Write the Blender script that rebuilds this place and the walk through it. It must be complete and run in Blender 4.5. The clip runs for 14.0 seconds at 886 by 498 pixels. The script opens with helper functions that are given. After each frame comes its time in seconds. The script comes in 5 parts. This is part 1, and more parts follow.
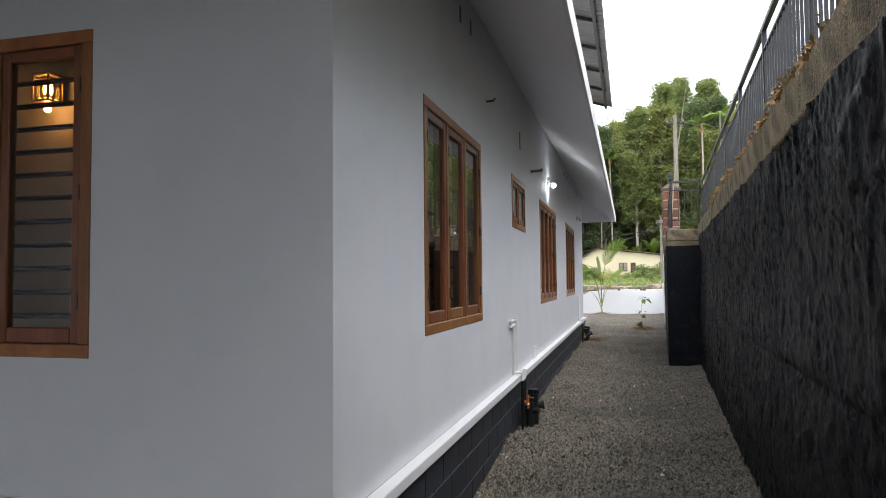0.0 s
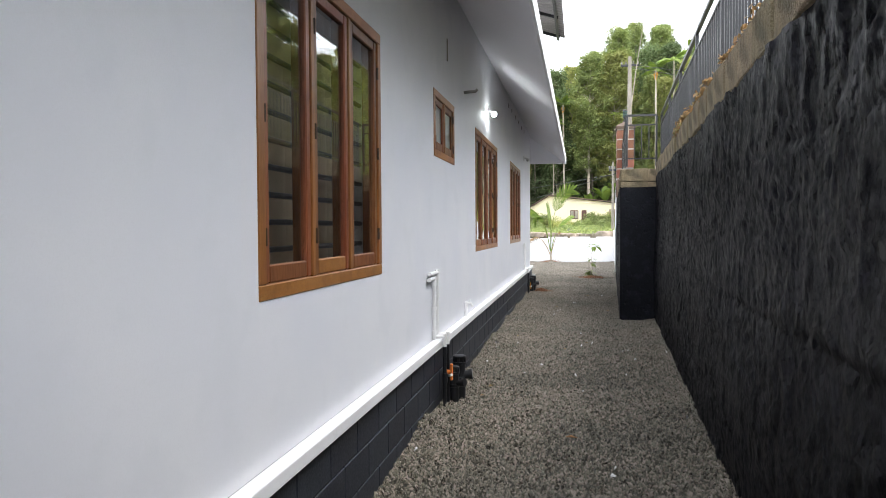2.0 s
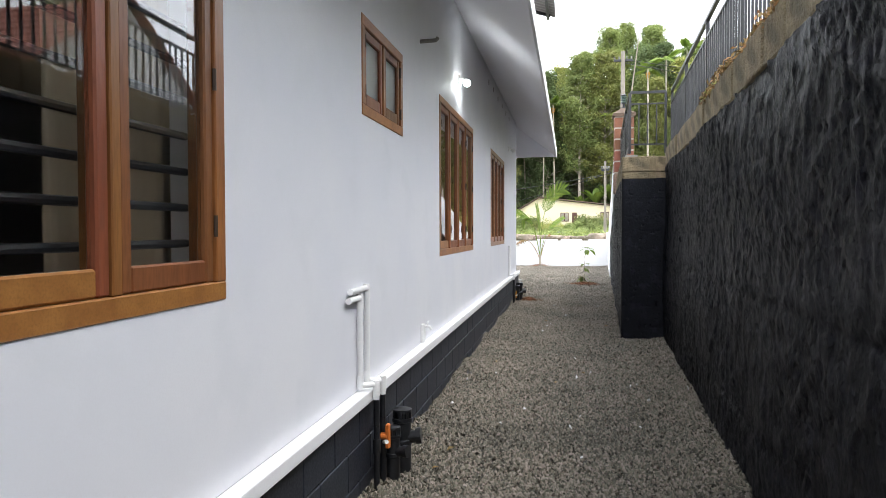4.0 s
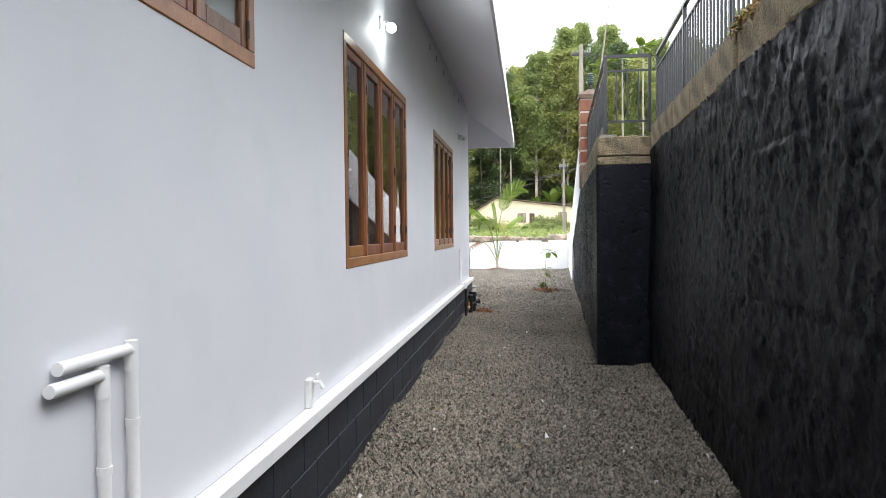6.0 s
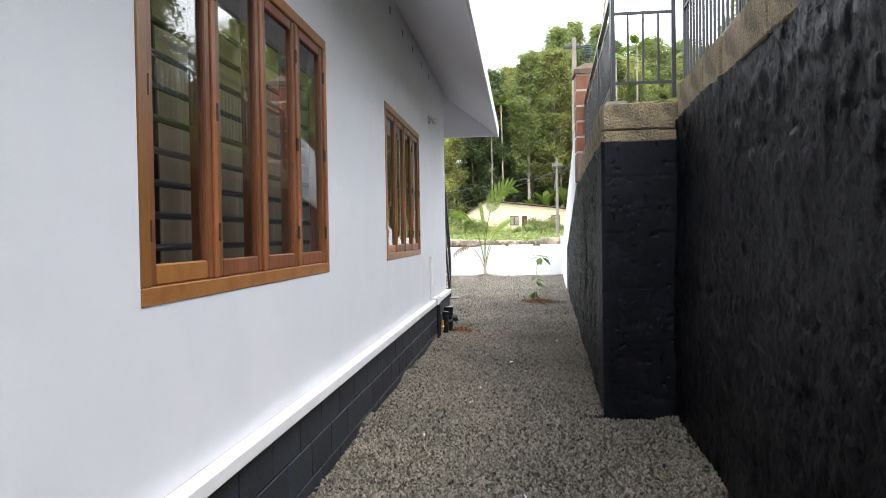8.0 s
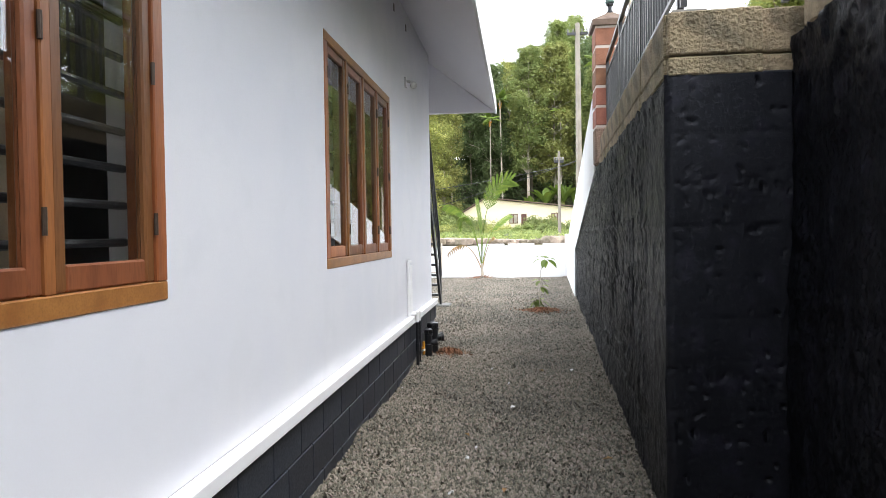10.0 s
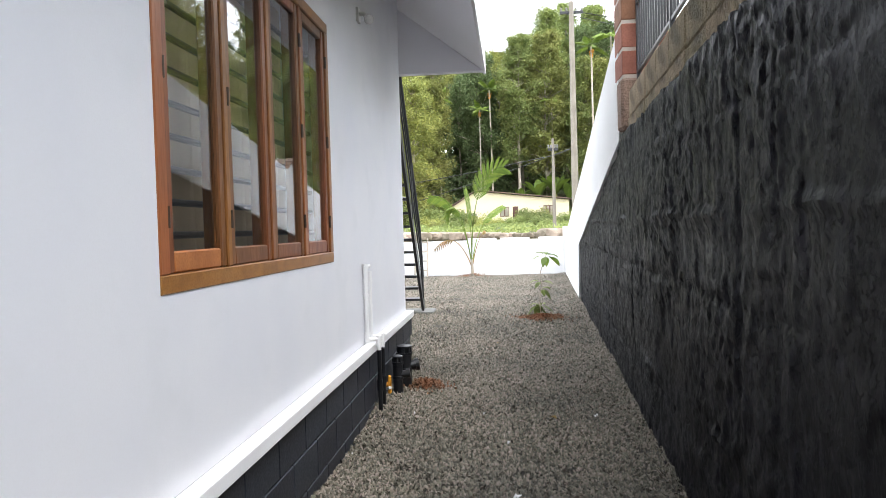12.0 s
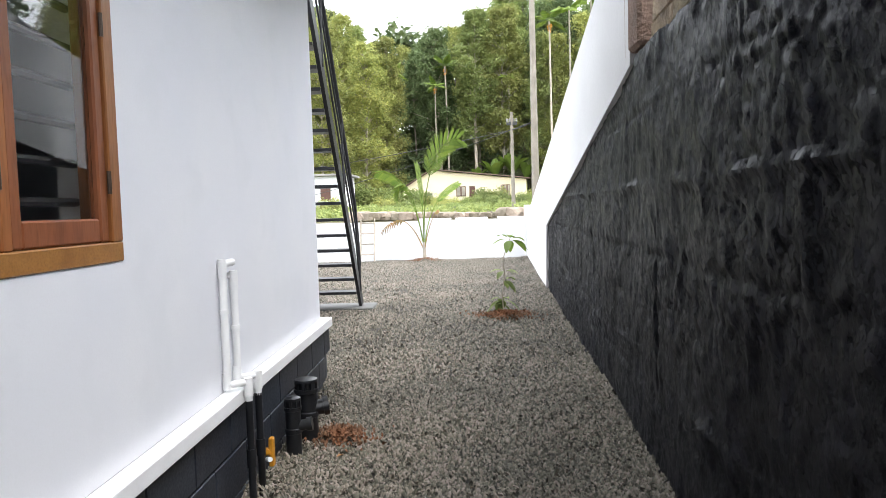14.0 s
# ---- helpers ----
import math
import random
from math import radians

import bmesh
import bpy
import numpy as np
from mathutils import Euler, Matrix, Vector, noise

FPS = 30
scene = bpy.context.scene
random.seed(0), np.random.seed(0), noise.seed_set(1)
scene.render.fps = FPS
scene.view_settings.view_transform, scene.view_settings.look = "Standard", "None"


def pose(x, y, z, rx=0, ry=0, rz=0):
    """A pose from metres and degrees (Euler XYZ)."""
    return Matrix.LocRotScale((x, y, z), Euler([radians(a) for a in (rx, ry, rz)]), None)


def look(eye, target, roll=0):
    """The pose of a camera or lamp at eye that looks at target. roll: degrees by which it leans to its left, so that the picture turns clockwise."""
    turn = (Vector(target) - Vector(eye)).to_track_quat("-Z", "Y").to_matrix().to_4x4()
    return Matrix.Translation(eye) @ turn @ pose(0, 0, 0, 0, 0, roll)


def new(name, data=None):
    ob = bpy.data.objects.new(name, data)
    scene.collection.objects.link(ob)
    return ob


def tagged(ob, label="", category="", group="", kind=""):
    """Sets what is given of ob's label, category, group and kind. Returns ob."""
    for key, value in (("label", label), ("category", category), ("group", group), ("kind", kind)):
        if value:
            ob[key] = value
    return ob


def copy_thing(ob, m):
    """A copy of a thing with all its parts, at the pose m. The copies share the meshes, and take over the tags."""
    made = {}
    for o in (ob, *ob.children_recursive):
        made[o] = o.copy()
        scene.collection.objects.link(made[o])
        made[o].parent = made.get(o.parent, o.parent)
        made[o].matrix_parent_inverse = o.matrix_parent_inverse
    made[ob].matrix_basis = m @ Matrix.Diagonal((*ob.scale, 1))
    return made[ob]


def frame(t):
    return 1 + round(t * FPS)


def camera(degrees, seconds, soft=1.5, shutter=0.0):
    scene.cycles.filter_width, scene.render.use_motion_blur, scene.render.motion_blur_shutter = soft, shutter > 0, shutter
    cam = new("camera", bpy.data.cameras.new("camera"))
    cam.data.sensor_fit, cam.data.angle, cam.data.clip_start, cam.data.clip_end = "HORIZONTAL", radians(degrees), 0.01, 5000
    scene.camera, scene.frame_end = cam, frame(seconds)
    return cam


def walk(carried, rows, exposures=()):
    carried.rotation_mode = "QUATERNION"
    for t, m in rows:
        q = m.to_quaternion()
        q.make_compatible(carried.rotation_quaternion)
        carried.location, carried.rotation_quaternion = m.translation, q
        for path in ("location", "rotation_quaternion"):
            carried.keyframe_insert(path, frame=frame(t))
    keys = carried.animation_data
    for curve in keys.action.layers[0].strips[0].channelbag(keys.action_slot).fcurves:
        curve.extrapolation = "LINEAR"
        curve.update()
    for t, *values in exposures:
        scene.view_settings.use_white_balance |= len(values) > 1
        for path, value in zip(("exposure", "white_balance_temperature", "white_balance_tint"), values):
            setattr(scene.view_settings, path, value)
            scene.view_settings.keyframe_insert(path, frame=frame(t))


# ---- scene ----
cam = camera(65.0, 14.0, soft=0.75)
PATH = [
    (0, (-0.153, 2.167, 1.525), (-0.667, 4.098, 1.617), -0.5),
    (0.5, (-0.165, 2.482, 1.475), (-0.566, 4.44, 1.405), -0.4),
    (1, (-0.107, 2.832, 1.482), (-0.513, 4.788, 1.373), 0.6),
    (1.5, (-0.156, 3.235, 1.478), (-0.557, 5.192, 1.381), 0.1),
    (2, (-0.128, 3.677, 1.478), (-0.513, 5.638, 1.418), -0.3),
    (2.2, (-0.118, 3.841, 1.492), (-0.495, 5.804, 1.436), -0.4),
    (4.3, (-0.191, 5.913, 1.425), (-0.539, 7.882, 1.375), 0.0),
    (4.5, (-0.203, 6.117, 1.435), (-0.533, 8.089, 1.396), -0.0),
    (5, (-0.227, 6.627, 1.431), (-0.522, 8.604, 1.386), -0.2),
    (5.5, (-0.204, 7.118, 1.427), (-0.442, 9.103, 1.38), -0.4),
    (6, (-0.227, 7.603, 1.415), (-0.466, 9.588, 1.368), -0.6),
    (6.5, (-0.211, 8.1, 1.416), (-0.459, 10.084, 1.383), -0.9),
    (7, (-0.178, 8.602, 1.411), (-0.415, 10.587, 1.37), -1.0),
    (7.5, (-0.155, 9.116, 1.419), (-0.396, 11.101, 1.372), -1.0),
    (8, (-0.117, 9.639, 1.415), (-0.338, 11.627, 1.378), -0.9),
    (8.2, (-0.129, 9.844, 1.397), (-0.349, 11.831, 1.348), -0.9),
    (10.3, (-0.182, 12.058, 1.4), (-0.398, 14.046, 1.359), -0.8),
    (10.5, (-0.202, 12.263, 1.378), (-0.415, 14.251, 1.323), -0.8),
    (11, (-0.189, 12.777, 1.372), (-0.413, 14.764, 1.338), -1.4),
    (11.5, (-0.19, 13.274, 1.378), (-0.404, 15.262, 1.322), -1.4),
    (12, (-0.232, 13.784, 1.385), (-0.425, 15.774, 1.327), -1.6),
    (12.5, (-0.26, 14.285, 1.378), (-0.401, 16.279, 1.319), -1.8),
    (13, (-0.283, 14.809, 1.362), (-0.411, 16.803, 1.29), -2.0),
    (13.5, (-0.239, 15.321, 1.347), (-0.326, 17.317, 1.258), -1.9),
    (14, (-0.22, 15.803, 1.337), (-0.291, 17.798, 1.22), -1.7),
]
EXPOSURES = [(0, 0.5), (0.5, 1.0), (1, 1.07), (2, 1.0), (4.5, 1.0), (8, 1.02), (10.4, 1.18), (11.2, 1.14), (14, 1.15)]
walk(cam, [(t, look(eye, target, roll)) for t, eye, target, roll in PATH], EXPOSURES)

# ---- light ----
world = bpy.data.worlds.new("overcast_sky")
scene.world = world
world.use_nodes = True
wn = world.node_tree
sky = wn.nodes.new("ShaderNodeTexSky")
sky.sky_type, sky.sun_disc = "NISHITA", False
sky.sun_elevation, sky.sun_rotation = radians(57), radians(124)
sky.air_density, sky.dust_density, sky.ozone_density = 1.0, 1.0, 1.0
grey = wn.nodes.new("ShaderNodeHueSaturation")
grey.inputs["Saturation"].default_value = 0.16
wn.links.new(sky.outputs[0], grey.inputs["Color"])
cloud = wn.nodes.new("ShaderNodeMix")
cloud.data_type = "RGBA"
cloud.inputs["Factor"].default_value = 0.8
cloud.inputs["B"].default_value = (14.7, 15.3, 16.6, 1)
wn.links.new(grey.outputs[0], cloud.inputs["A"])
wn.links.new(cloud.outputs["Result"], wn.nodes["Background"].inputs["Color"])
wn.nodes["Background"].inputs["Strength"].default_value = 0.15
sun = new("sun", bpy.data.lights.new("sun", "SUN"))
sun.data.energy, sun.data.angle, sun.data.color = 0.95, radians(25), (1.0, 0.96, 0.9)
sun.matrix_world = look((18, -12, 34), (0, 0, 0))


# ---- materials ----
def material(name, color, rough=0.7, metal=0.0, vary=0.12, scale=3.0, fine=60.0, bump=0.1, depth=0.004, tint=None,
             each="", spread=0.15, stretch=(1, 1, 1), stain=None, gloss=0.5):
    """Two scales of colour variation and relief; each: 'object' or 'island' gives every piece its own shade."""
    m = bpy.data.materials.new(name)
    m.use_nodes = True
    t = m.node_tree
    n, l = t.nodes, t.links
    b = n["Principled BSDF"]
    b.inputs["Roughness"].default_value, b.inputs["Metallic"].default_value = rough, metal
    b.inputs["Specular IOR Level"].default_value = gloss
    co = n.new("ShaderNodeTexCoord")
    mp = n.new("ShaderNodeMapping")
    mp.inputs["Scale"].default_value = stretch
    l.new(co.outputs["Object"], mp.inputs["Vector"])

    def tex(s, detail=4):
        x = n.new("ShaderNodeTexNoise")
        x.inputs["Scale"].default_value, x.inputs["Detail"].default_value = s, detail
        l.new(mp.outputs[0], x.inputs["Vector"])
        return x.outputs["Fac"]

    def mix(a, c, fac, kind="MIX"):
        x = n.new("ShaderNodeMix")
        x.data_type, x.blend_type = "RGBA", kind
        for sock, v in ((x.inputs["Factor"], fac), (x.inputs["A"], a), (x.inputs["B"], c)):
            if hasattr(v, "is_output"):
                l.new(v, sock)
            else:
                sock.default_value = v
        return x.outputs["Result"]

    def ramp(v, lo, hi, a=0.0, c=1.0):
        x = n.new("ShaderNodeMapRange")
        l.new(v, x.inputs["Value"])
        for key, val in (("From Min", lo), ("From Max", hi), ("To Min", a), ("To Max", c)):
            x.inputs[key].default_value = val
        return x.outputs["Result"]

    big, small = tex(scale), tex(fine, 6)
    c1 = (*color, 1)
    c2 = (*(tint or [v * (1 - 2 * vary) for v in color]), 1)
    out = mix(c1, c2, ramp(big, 0.35, 0.68))
    out = mix(out, (*[v * (1 - 2.5 * vary) for v in color], 1), ramp(small, 0.45, 0.75, 0, 0.6))
    if stain:
        out = mix(out, (*stain[0], 1), ramp(tex(stain[1], 8), stain[2], stain[2] + 0.12, 0, stain[3]))
    if each:
        src = n.new("ShaderNodeObjectInfo").outputs["Random"] if each == "object" else n.new("ShaderNodeNewGeometry").outputs["Random Per Island"]
        hs = n.new("ShaderNodeHueSaturation")
        l.new(ramp(src, 0, 1, 1 - spread, 1 + spread), hs.inputs["Value"])
        l.new(ramp(src, 0, 1, 0.5 + spread * 0.06, 0.5 - spread * 0.06), hs.inputs["Hue"])
        l.new(out, hs.inputs["Color"])
        out = hs.outputs["Color"]
    l.new(out, b.inputs["Base Color"])
    l.new(ramp(small, 0.3, 0.7, max(rough - 0.08, 0.02), min(rough + 0.08, 1)), b.inputs["Roughness"])
    if bump:
        bp = n.new("ShaderNodeBump")
        bp.inputs["Strength"].default_value, bp.inputs["Distance"].default_value = bump, depth
        l.new(small, bp.inputs["Height"])
        l.new(bp.outputs[0], b.inputs["Normal"])
    return m


def leafy(name, color, tint, rough=0.7, spread=0.24, through_light=0.42):
    m = material(name, color, rough, vary=0.1, scale=0.25, fine=2, bump=0.0, tint=tint, each="island", spread=spread)
    t = m.node_tree
    b, out = t.nodes["Principled BSDF"], t.nodes["Material Output"]
    tr, mx = t.nodes.new("ShaderNodeBsdfTranslucent"), t.nodes.new("ShaderNodeMixShader")
    src = b.inputs["Base Color"].links[0].from_socket
    own, shade, hue = t.nodes.new("ShaderNodeObjectInfo"), t.nodes.new("ShaderNodeMapRange"), t.nodes.new("ShaderNodeHueSaturation")
    shade.inputs["To Min"].default_value, shade.inputs["To Max"].default_value = 0.7, 1.3
    t.links.new(own.outputs["Random"], shade.inputs["Value"])
    t.links.new(shade.outputs["Result"], hue.inputs["Value"])
    t.links.new(src, hue.inputs["Color"])
    src = hue.outputs["Color"]
    t.links.new(src, b.inputs["Base Color"])
    t.links.new(src, tr.inputs["Color"])
    mx.inputs[0].default_value = through_light
    t.links.new(b.outputs[0], mx.inputs[1])
    t.links.new(tr.outputs[0], mx.inputs[2])
    t.links.new(mx.outputs[0], out.inputs["Surface"])
    return m


def glowing(name, color, strength):
    m = bpy.data.materials.new(name)
    m.use_nodes = True
    b = m.node_tree.nodes["Principled BSDF"]
    b.inputs["Base Color"].default_value = (*color, 1)
    b.inputs["Emission Color"].default_value, b.inputs["Emission Strength"].default_value = (*color, 1), strength
    return m


def clear_glass(name, tint=(1, 1, 1), rough=0.0):
    m = bpy.data.materials.new(name)
    m.use_nodes = True
    b = m.node_tree.nodes["Principled BSDF"]
    b.inputs["Base Color"].default_value = (*tint, 1)
    b.inputs["Roughness"].default_value, b.inputs["Transmission Weight"].default_value, b.inputs["IOR"].default_value = rough, 1.0, 1.5
    return m


WHITE = material("white_wall_paint", (0.735, 0.738, 0.765), 0.62, vary=0.02, scale=1.6, fine=160, bump=0.1, depth=0.002, tint=(0.69, 0.7, 0.745), stain=((0.67, 0.68, 0.71), 3.0, 0.54, 0.5))
LEDGE = material("white_ledge_paint", (0.82, 0.82, 0.83), 0.6, vary=0.02, scale=4, fine=120, bump=0.06, depth=0.002, stain=((0.5, 0.5, 0.48), 9, 0.66, 0.25))
SOFFIT = material("soffit_paint", (0.8, 0.79, 0.83), 0.75, vary=0.015, scale=1.0, fine=150, bump=0.06, depth=0.002)
BOUNDARY = material("boundary_whitewash", (0.72, 0.72, 0.72), 0.8, vary=0.03, scale=1.2, fine=40, bump=0.2, depth=0.006)
PLINTH = material("dark_plinth_paint", (0.02, 0.025, 0.037), 0.5, vary=0.12, scale=5, fine=90, bump=0.25, depth=0.003, each="object", spread=0.18, stain=((0.07, 0.075, 0.085), 14, 0.66, 0.35))
JOINT = material("plinth_joint", (0.085, 0.092, 0.105), 0.8, vary=0.2, scale=8, fine=70, bump=0.3)
TAR = material("black_retaining_paint", (0.006, 0.0066, 0.0098), 0.44, vary=0.2, scale=2.2, fine=30, bump=0.0, stain=((0.0155, 0.0155, 0.024), 6, 0.53, 0.7), gloss=0.12)
tn, tl = TAR.node_tree.nodes, TAR.node_tree.links
tco, tmap = tn.new("ShaderNodeTexCoord"), tn.new("ShaderNodeMapping")
tmap.inputs["Scale"].default_value = (1.0, 1.0, 0.8)
tl.new(tco.outputs["Object"], tmap.inputs["Vector"])
last = None
for size, dist, strength, flake in ((6.0, 0.03, 0.2, False), (16.0, 0.02, 0.8, True), (30.0, 0.02, 1.0, True), (60.0, 0.012, 0.8, True)):
    tx, tb = tn.new("ShaderNodeTexNoise"), tn.new("ShaderNodeBump")
    tx.inputs["Scale"].default_value, tx.inputs["Detail"].default_value = size, 9
    tx.inputs["Roughness"].default_value = 0.68
    tx.inputs["Distortion"].default_value = 0.25
    tb.inputs["Strength"].default_value, tb.inputs["Distance"].default_value = strength, dist
    tl.new(tmap.outputs[0], tx.inputs["Vector"])
    height = tx.outputs["Fac"]
    if flake:
        tr = tn.new("ShaderNodeMapRange")
        tr.inputs["From Min"].default_value, tr.inputs["From Max"].default_value = 0.54, 0.6
        tl.new(height, tr.inputs["Value"])
        height = tr.outputs["Result"]
    tl.new(height, tb.inputs["Height"])
    if last:
        tl.new(last.outputs[0], tb.inputs["Normal"])
    last = tb
tl.new(last.outputs[0], tn["Principled BSDF"].inputs["Normal"])
tn["Principled BSDF"].inputs["Specular Tint"].default_value = (0.86, 0.9, 1.0, 1)
TAR_FLAT = TAR.copy()
TAR_FLAT.name = "black_smooth_paint"
for nd in TAR_FLAT.node_tree.nodes:
    if nd.bl_idname == "ShaderNodeBump":
        nd.inputs["Strength"].default_value *= 0.25
TAR_FLAT.node_tree.nodes["Principled BSDF"].inputs["Specular IOR Level"].default_value = 0.25
LATERITE = material("beige_cement_block", (0.36, 0.285, 0.175), 0.92, vary=0.16, scale=7, fine=55, bump=1.0, depth=0.03, tint=(0.2, 0.165, 0.11), each="object", spread=0.2, stain=((0.09, 0.075, 0.045), 5, 0.58, 0.6))
TEAK = material("varnished_teak", (0.235, 0.084, 0.031), 0.38, vary=0.2, scale=2.5, fine=26, bump=0.12, depth=0.002, tint=(0.16, 0.054, 0.021), each="object", spread=0.2, stretch=(5, 5, 0.6))
SILL = material("varnished_teak_rail", (0.4, 0.17, 0.05), 0.36, vary=0.18, scale=2.5, fine=26, bump=0.12, depth=0.002, tint=(0.28, 0.105, 0.03), each="object", spread=0.14, stretch=(5, 0.6, 5))
POST = material("varnished_teak_post", (0.33, 0.13, 0.04), 0.36, vary=0.18, scale=2.5, fine=26, bump=0.12, depth=0.002, tint=(0.22, 0.078, 0.025), each="object", spread=0.16, stretch=(5, 5, 0.6))
IRON = material("black_painted_steel", (0.02, 0.021, 0.024), 0.42, metal=0.0, vary=0.1, scale=6, fine=90, bump=0.1, depth=0.001)
RAILING = material("dark_grey_railing_paint", (0.019, 0.02, 0.023), 0.4, vary=0.12, scale=6, fine=90, bump=0.1, depth=0.001)
STEEL = material("hinge_steel", (0.09, 0.065, 0.05), 0.45, metal=0.6, vary=0.15, scale=30, fine=200, bump=0.05)
GLASS = clear_glass("window_glass", (0.93, 0.95, 0.95))
CURTAIN = material("beige_curtain", (0.5, 0.41, 0.29), 0.9, vary=0.1, scale=3, fine=180, bump=0.15, depth=0.001)
# room paint darkened so the shade of the unlit interior is in the colour
ROOM_SHADE = material("shaded_room_wall", (0.1, 0.08, 0.065), 0.8, vary=0.08, scale=1.5, fine=80, bump=0.05)
FROST = clear_glass("frosted_glass", (0.72, 0.8, 0.78), 0.45)
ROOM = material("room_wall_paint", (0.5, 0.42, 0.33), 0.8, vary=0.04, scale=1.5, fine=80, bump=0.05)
GRAVEL_BED = material("gravel_bed", (0.05, 0.045, 0.036), 0.95, vary=0.25, scale=2.0, fine=85, bump=1.0, depth=0.02, tint=(0.085, 0.078, 0.066))
STONE = material("gravel_stone", (0.225, 0.201, 0.157), 0.85, vary=0.1, scale=0.9, fine=60, bump=0.2, depth=0.002, tint=(0.15, 0.138, 0.11), each="island", spread=0.62)
BRICK_BASE = material("rough_brown_base", (0.3, 0.2, 0.15), 0.95, vary=0.2, scale=9, fine=60, bump=1.0, depth=0.02, tint=(0.2, 0.14, 0.11))
GRASS = material("rough_grass_ground", (0.07, 0.1, 0.035), 0.95, vary=0.25, scale=0.35, fine=6, bump=0.8, depth=0.06, tint=(0.11, 0.085, 0.045))
PIPE_W = material("white_pipe", (0.8, 0.8, 0.8), 0.4, vary=0.02, scale=6, fine=60, bump=0.03)
PIPE_B = material("black_pipe_paint", (0.012, 0.013, 0.016), 0.35, vary=0.1, scale=8, fine=60, bump=0.08, depth=0.001)
ORANGE = material("orange_valve_plastic", (0.62, 0.17, 0.03), 0.4, vary=0.1, scale=30, fine=120, bump=0.05)
AMBER = material("amber_valve_plastic", (0.62, 0.27, 0.02), 0.4, vary=0.1, scale=30, fine=120, bump=0.05)
BRICK = material("red_brick", (0.29, 0.12, 0.072), 0.85, vary=0.15, scale=6, fine=60, bump=0.4, depth=0.004, each="object", spread=0.2)
MORTAR = material("white_mortar_band", (0.5, 0.43, 0.38), 0.85, vary=0.06, scale=8, fine=80, bump=0.3)
SHEET = material("grey_roof_sheet", (0.24, 0.225, 0.21), 0.5, metal=0.25, vary=0.12, scale=1.5, fine=30, bump=0.08)
CONCRETE = material("grey_concrete", (0.3, 0.29, 0.27), 0.9, vary=0.12, scale=3, fine=50, bump=0.4, depth=0.005)
EARTH = material("red_earth", (0.24, 0.1, 0.045), 0.95, vary=0.2, scale=6, fine=45, bump=0.8, depth=0.012, tint=(0.16, 0.09, 0.05))
YELLOW = material("pale_yellow_house_paint", (0.78, 0.69, 0.46), 0.8, vary=0.04, scale=0.5, fine=9, bump=0.1)
DARKWOOD = material("dark_door_wood", (0.1, 0.04, 0.025), 0.5, vary=0.15, scale=2, fine=20, bump=0.1)
# pale so that the unseen porch slab reflects light up the front wall
BOUNCE_FLOOR = material("pale_bounce_floor", (0.5, 0.49, 0.47), 0.85, vary=0.08, scale=2, fine=50, bump=0.2)
PAD = material("worn_concrete_pad", (0.15, 0.15, 0.14), 0.9, vary=0.12, scale=3, fine=50, bump=0.4)
POLE = material("weathered_pole", (0.31, 0.275, 0.23), 0.9, vary=0.15, scale=2, fine=20, bump=0.3)
ROOFTILE = material("weathered_roof", (0.16, 0.11, 0.08), 0.85, vary=0.2, scale=1, fine=12, bump=0.4, depth=0.02)
BARK = material("pale_bark", (0.42, 0.37, 0.29), 0.9, vary=0.2, scale=1.5, fine=14, bump=0.6, depth=0.02, each="object", spread=0.3)
LEAF_A = leafy("leaf_mid_green", (0.175, 0.225, 0.07), (0.265, 0.305, 0.098))
LEAF_B = leafy("leaf_yellow_green", (0.33, 0.34, 0.1), (0.25, 0.285, 0.085))
LEAF_C = leafy("leaf_dark_green", (0.105, 0.15, 0.058), (0.155, 0.205, 0.078))
PALM = leafy("palm_leaf", (0.2, 0.28, 0.045), (0.13, 0.21, 0.035), 0.65, 0.25)
DRYLEAF = material("dry_leaf", (0.36, 0.22, 0.08), 0.8, vary=0.2, scale=3, fine=20, bump=0.1, each="island", spread=0.3)
NUT = material("orange_palm_nuts", (0.6, 0.28, 0.03), 0.6, vary=0.15, scale=8, fine=30, bump=0.1)
ROCK = material("rubble_stone", (0.36, 0.29, 0.22), 0.95, vary=0.2, scale=3, fine=22, bump=0.6, depth=0.02, each="object", spread=0.35)
TEAL = material("dull_green_lantern", (0.1, 0.16, 0.14), 0.5, vary=0.12, scale=20, fine=90, bump=0.05)
BULB = glowing("lit_bulb", (0.93, 1.0, 0.98), 40)
BULB_OFF = material("unlit_bulb", (0.8, 0.8, 0.8), 0.25, vary=0.02)
FLAME = glowing("amber_filament", (1.0, 0.55, 0.12), 12)
BRASS = material("dull_brass", (0.35, 0.2, 0.08), 0.4, metal=0.8, vary=0.15, scale=30, fine=120, bump=0.05)
AMBER_GLASS = clear_glass("amber_glass", (1.0, 0.7, 0.35), 0.05)


# ---- mesh helpers ----
def box(bm, x0, x1, y0, y1, z0, z1):
    vs = [bm.verts.new(p) for p in ((x0, y0, z0), (x1, y0, z0), (x1, y1, z0), (x0, y1, z0), (x0, y0, z1), (x1, y0, z1), (x1, y1, z1), (x0, y1, z1))]
    for f in ((3, 2, 1, 0), (4, 5, 6, 7), (0, 1, 5, 4), (1, 2, 6, 5), (2, 3, 7, 6), (3, 0, 4, 7)):
        bm.faces.new([vs[i] for i in f])
    return vs


def soft_box(x0, x1, y0, y1, z0, z1, r=0.004, seg=1):
    bm = bmesh.new()
    box(bm, x0, x1, y0, y1, z0, z1)
    bmesh.ops.bevel(bm, geom=list(bm.edges), offset=r, segments=seg, affect="EDGES", profile=0.5)
    return bm


